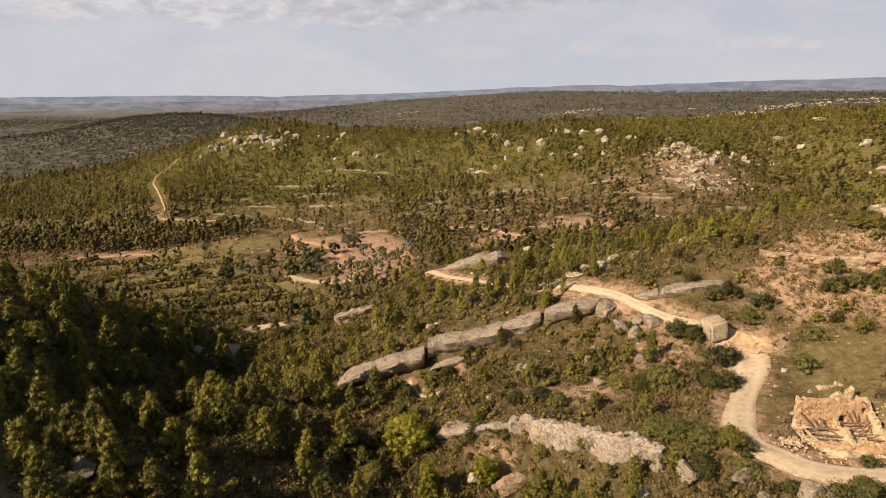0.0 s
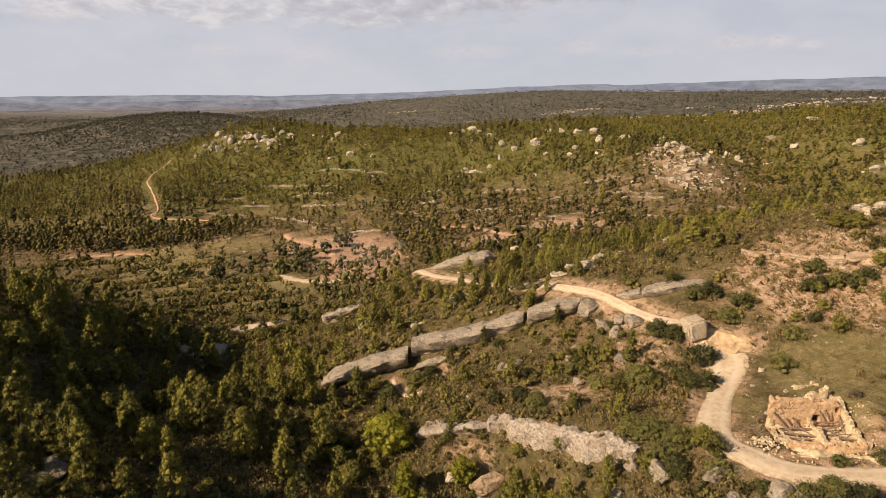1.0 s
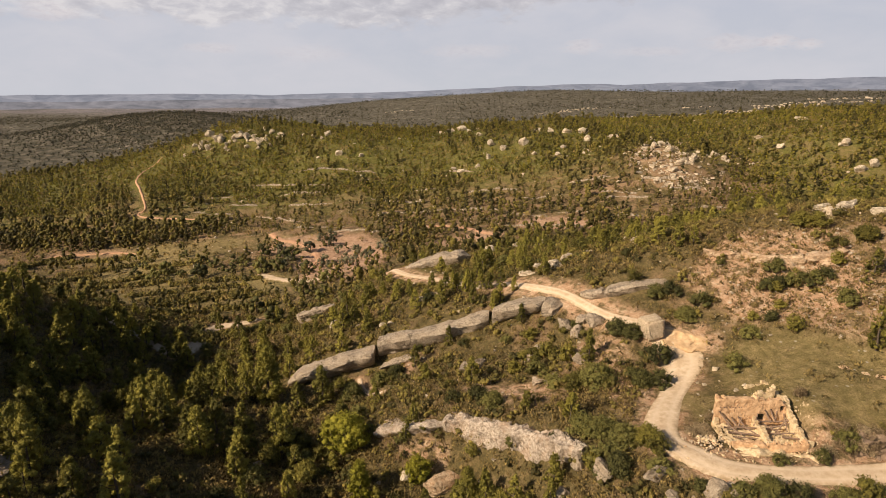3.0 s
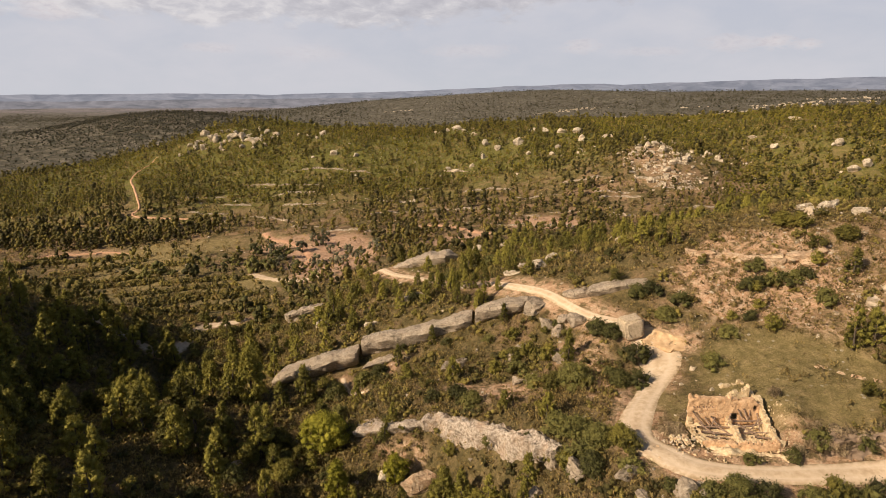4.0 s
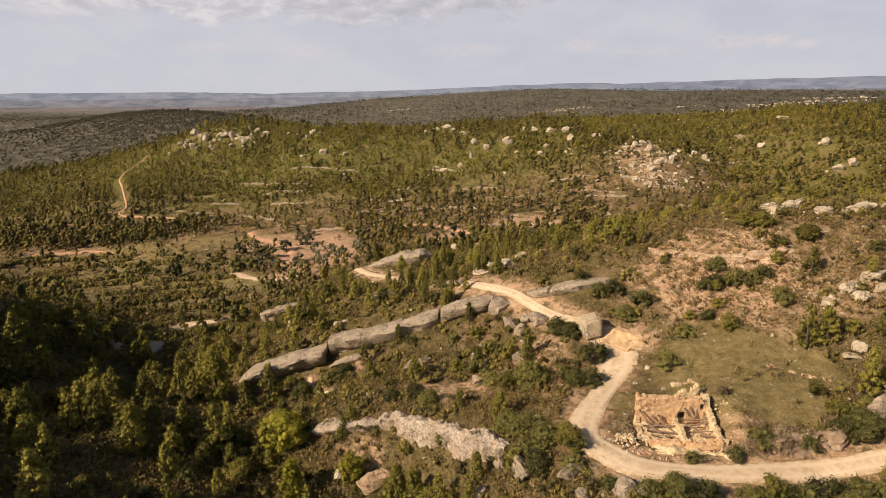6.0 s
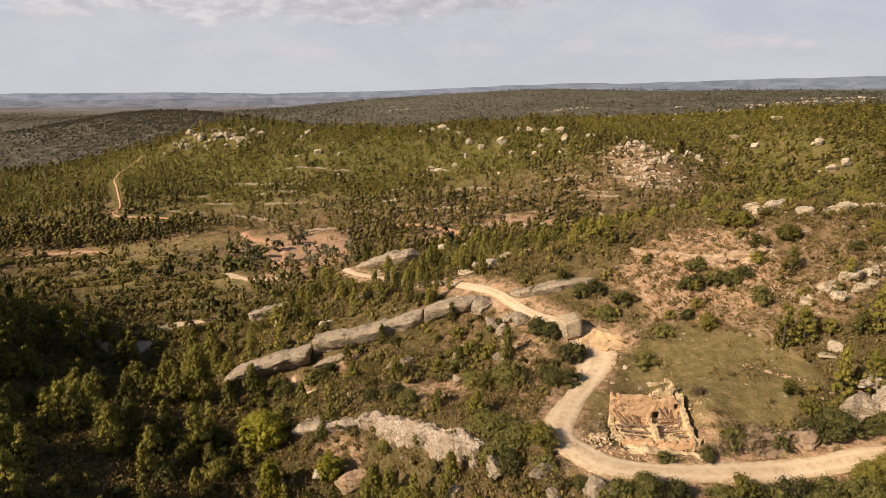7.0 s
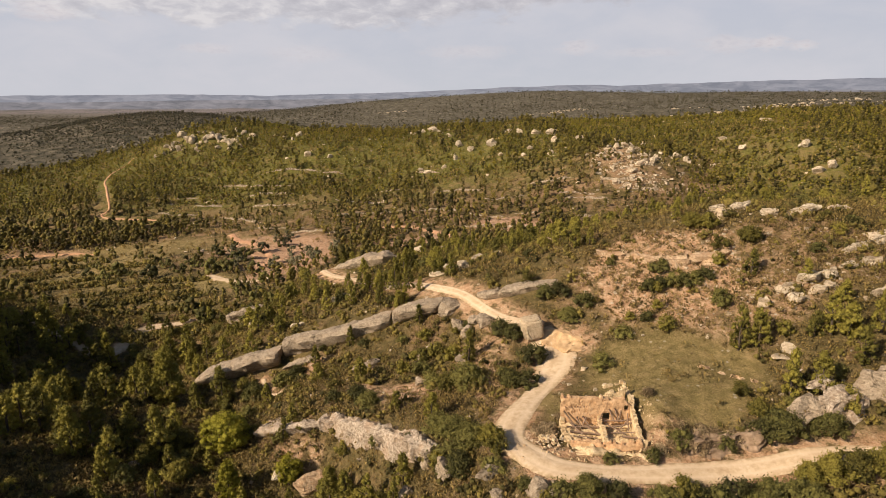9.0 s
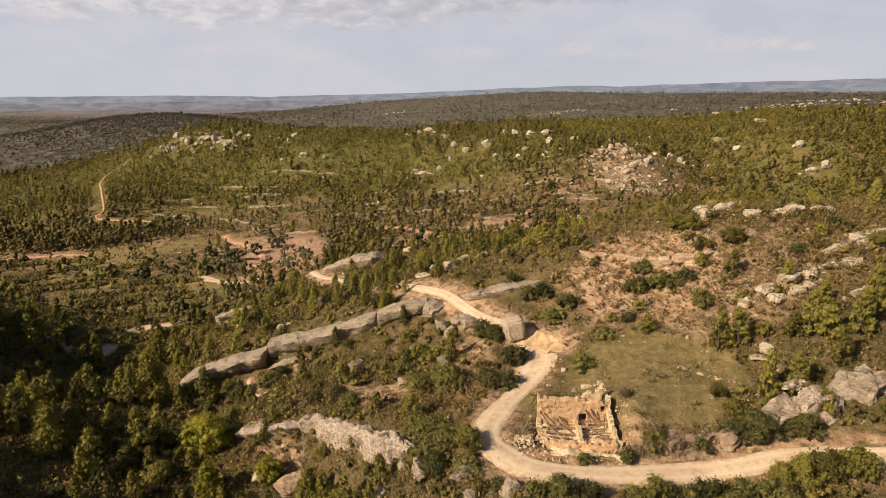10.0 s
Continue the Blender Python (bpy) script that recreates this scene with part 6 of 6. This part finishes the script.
DARK = [(52.6, 75.3, 1.0), (50.4, 72.8, 1.0), (51.8, 72.6, 0.95), (53.2, 72.4, 1.0), (54.6, 72.2, 0.95), (55.9, 72.0, 1.0), (57.2, 72.4, 0.9), (57.3, 67.6, 1.1), (48.6, 68.1, 0.8), (54.6, 47.8, 1.5), (53.0, 47.9, 1.2), (58.8, 47.5, 1.4),
        (49.2, 47.3, 0.9), (42.1, 46.4, 0.75), (38.3, 46.2, 0.6), (48.0, 42.2, 1.1), (50.6, 42.2, 1.15), (44.5, 42.0, 1.0), (34.1, 66.2, 1.15), (33.0, 61.8, 1.0), (31.0, 62.2, 1.2), (26.0, 63.2, 1.6), (32.3, 70.2, 1.2), (30.8, 71.8, 1.1),
        (41.6, 61.8, 0.9), (24.2, 53.6, 1.35), (22.6, 55.0, 1.2), (25.9, 51.6, 1.25), (24.6, 48.4, 1.3), (30.2, 43.9, 0.7), (35.4, 42.6, 1.2), (33.0, 42.2, 1.1), (39.6, 71.8, 1.2), (42.0, 73.0, 1.1), (37.4, 76.8, 1.15), (39.2, 76.4, 1.0),
        (0.8, 82.2, 1.4), (-1.6, 82.4, 1.2), (-6.0, 81.4, 1.5), (12.2, 66.4, 1.3), (14.0, 64.6, 1.2), (9.2, 67.0, 1.0), (46.2, 41.6, 1.0), (52.6, 41.8, 1.1), (53.8, 41.2, 1.2), (49.4, 41.0, 1.2), (41.5, 42.3, 0.8), (43.0, 41.6, 1.0), (38.0, 42.2, 0.9)]
for px, py, big in DARK:
    SHRUBS.sow(px, py, big, grown, "shrubs of the slope")
for px, py, big in ((60.6, 76.0, 0.9), (59.5, 73.8, 0.8), (52.8, 52.6, 0.9), (53.3, 49.9, 1.1), (54.3, 42.9, 1.2), (23.6, 63.6, 1.2), (27.6, 50.2, 1.2), (28.0, 48.6, 1.1), (60.5, 80.2, 1.2), (58.6, 81.5, 1.4), (64.2, 75.8, 1.3),
                    (24.4, 71.8, 1.0), (22.2, 74.4, 1.1), (35.4, 80.6, 0.9), (-10.8, 66.4, 1.6), (-13.4, 63.0, 1.5), (-8.4, 60.6, 1.4), (56.2, 43.0, 1.4), (58.2, 42.9, 1.45), (60.3, 42.5, 1.5), (64.8, 41.0, 1.4), (66, 46.0, 1.3)):
    BUSHES.sow(px, py, big, grown, "bushes of the slope")

for px, py, big in ((8.4, 99.4, 0.6), (10.4, 98.2, 0.7), (12.4, 97.0, 0.65), (14.2, 95.8, 0.7), (15.8, 94.6, 0.6), (17.6, 93.2, 0.65), (13.0, 98.6, 0.5), (19.6, 90.6, 0.5), (16.4, 99.0, 0.45), (6.0, 101.6, 0.6)):
    PINES.sow(px, py, big, grown, "pines of the slope")
for px, py, big in ((9.4, 56.2, 0.7), (12.6, 54.2, 0.8), (15.2, 51.6, 0.7), (6.0, 56.0, 0.6), (0.2, 56.6, 0.65), (12.0, 50.4, 0.7), (18.2, 48.6, 0.6), (-5.4, 62.4, 0.6), (8.2, 52.6, 0.6), (-9.5, 57.0, 0.75)):
    PINES.sow(px, py, big, grown, "pines of the slope")
for px, py, big in ((10.8, 57.0, 0.9), (13.8, 53.4, 1.0), (16.4, 50.8, 0.9), (2.6, 57.0, 0.9), (-3.0, 61.0, 1.0), (4.4, 53.4, 0.9), (1.2, 53.0, 1.0), (-4.2, 55.4, 1.0), (14.6, 49.2, 1.0), (10.2, 48.6, 0.9), (17.6, 46.6, 0.9), (6.4, 50.0, 0.8), (-1.2, 50.4, 0.9),
                    (11.4, 60.0, 0.7), (-7.2, 64.0, 1.0), (2.8, 64.0, 0.7)):
    (SHRUBS if grown.random() < 0.5 else BUSHES).sow(px, py, big, grown, "shrubs of the ravine")

DRY = Kind(bushes("dry_bush", "grey-brown dead brush beside the ruin", 280, "shrub", 0.6, 1.6, 14, 40, 0.26, DEAD_BRUSH, 3, 0.0))
for px, py, big in ((44.6, 47.5, 0.9), (46.1, 47.5, 1.0), (47.5, 47.6, 1.0), (45.4, 48.9, 0.8), (47.4, 48.9, 0.8), (33.6, 51.0, 0.8), (34.0, 52.0, 0.6), (43.9, 53.2, 0.8), (49.0, 48.0, 0.8), (48.4, 48.4, 0.9), (50.3, 48.0, 0.9), (51.6, 48.6, 0.8), (43.2, 47.2, 0.6), (45.2, 46.9, 0.7), (47.0, 47.0, 0.7),
                    (32.6, 50.9, 0.7), (33.2, 51.8, 0.7), (32.2, 51.6, 0.5), (35.0, 53.2, 0.6), (36.6, 53.6, 0.6), (38.4, 53.4, 0.5)):
    DRY.sow(px, py, big, grown, "dead brush round the ruin", sink=0.0)

# dark round trees along the valley floor
OAKS = Kind([make_tree("oak_tree", "dark round evergreen oak on the valley floor", "oak tree", 840 + k, "tree", 3.8, 4.4, 12, 12, 0.34, SHRUB, 0.14) for k in range(4)])
for px, py in ((-82.6, 176), (-81, 182), (-74.3, 177.5), (-67, 173.5), (-65.8, 183), (-57.6, 176), (-55.6, 180.5), (-47, 171), (-41.7, 170.5), (-43, 181), (-72, 189.5), (-82.3, 199), (-51.6, 190.5), (-40, 182), (-31, 162.5), (-21, 141),
               (-26, 136.5), (-20, 129.5), (-14, 120.5), (-60, 186), (-70, 181), (-92, 184), (-105, 206), (-93, 191), (-36, 131), (-30, 124), (-48, 175), (-62, 179)):
    OAKS.sow(px, py, grown.uniform(0.65, 1.15), grown, "oaks of the valley")
# olive trees of the red field
OLIVES = Kind([make_tree("olive_tree", "small grey-green olive tree in red soil", "olive tree", 820 + k, "tree", 3.2, 3.4, 10, 10, 0.36, OLIVE, 0.13) for k in range(4)])
for px, py in ((-35, 203), (-26.2, 188), (-19.8, 184), (-13, 163), (-27.2, 168), (-16.5, 155.5), (-34.4, 169), (-41.9, 183.5), (-9.7, 176), (-32.3, 208), (-22.5, 173), (-19.0, 161), (-29.5, 178), (-15.5, 173.5), (-24, 158), (-36, 190), (-30, 196), (-12, 186), (-40, 176), (-46, 190)):
    OLIVES.sow(px, py, grown.uniform(0.8, 1.2), grown, "olives of the red field")


def plant_tufts():
    """Low cushions dotted over the bare slopes."""
    rng = np.random.default_rng(43)
    x, y = scatter(rng, 38, 92, 58, 92, 0.62)
    want = 0.95 * np.maximum(oval(x, y, 54, 74, 14, 10, -20, 0.6), 0.6 * oval(x, y, 70, 70, 15, 11, 0, 0.6)) * smooth(-0.5, 0.3, fbm(x, y, 3, 2, 121))
    keep = seen_strip(x, y, 2) & (rng.random(len(x)) < want) & (line_distance(x, y, ROAD_FINE[::3]) > 2.4)
    models = [spray_model(470 + k, "shrub", 0.38, 0.66, 2, 6, 0.2, 0.25) for k in range(6)]
    plant_stuff("tufts", "small olive and grey cushions dotted over bare earth", "scrub", x[keep], y[keep], rng.uniform(0.6, 1.5, keep.sum()), models, SCRUB, rng)


plant_tufts()


def plant_grass():
    rng = np.random.default_rng(41)
    x, y = scatter(rng, -12, 78, 38, 90, 0.55)
    want = 0.75 * np.maximum.reduce([oval(x, y, 36.2, 54.5, 3, 7, 25), oval(x, y, 46, 48, 6, 2.6), oval(x, y, 34, 51, 3, 3), 0.6 * oval(x, y, 44.5, 54, 3, 5), 0.35 * oval(x, y, 60, 56, 10, 6), 0.3 * oval(x, y, 29, 60, 3, 8, 20), 0.35 * oval(x, y, 40, 43, 14, 2)])
    want = np.maximum(want, 0.65 * oval(x, y, 48.5, 58, 8.5, 9, 20) * smooth(-0.5, 0.4, fbm(x, y, 4, 3, 111)))
    want = np.maximum(want, 0.34 * smooth(-0.1, 0.35, fbm(x, y, 7, 3, 113)) * (1 - dark_wood(x, y)))
    want = np.maximum(want, 0.4 * (1 - smooth(2.2, 3.4, line_distance(x, y, ROAD_FINE[::3]))))
    keep = (rng.random(len(x)) < want) & (line_distance(x, y, ROAD_FINE[::3]) > 1.9) & ~((x > 34.5) & (x < 42.3) & (y > 47.2) & (y < 52.6))
    blades = []
    for k in range(6):
        r2 = np.random.default_rng(450 + k)
        at = np.stack([r2.normal(0, 0.18, 8), r2.normal(0, 0.18, 8), r2.uniform(0.10, 0.30, 8)], 1)
        blades.append(leaf_arrays(r2, at, np.stack([at[:, 0], at[:, 1], 0 * at[:, 2]], 1) * 4, r2.uniform(0.22, 0.5, 8), 0.22))
    plant_stuff("dry_grass", "tufts of dry straw-coloured grass beside the road", "grass", x[keep], y[keep], rng.uniform(0.45, 1.1, keep.sum()) * np.where(oval(x[keep], y[keep], 48.5, 58, 9, 9, 20) > 0.3, 0.6, 1.0), blades, STRAW, rng)


plant_grass()
for kind in (PINES, SHRUBS, BUSHES, BIG_SHRUBS, BIG_BUSHES, DRY, OLIVES, OAKS):
    kind.clear()
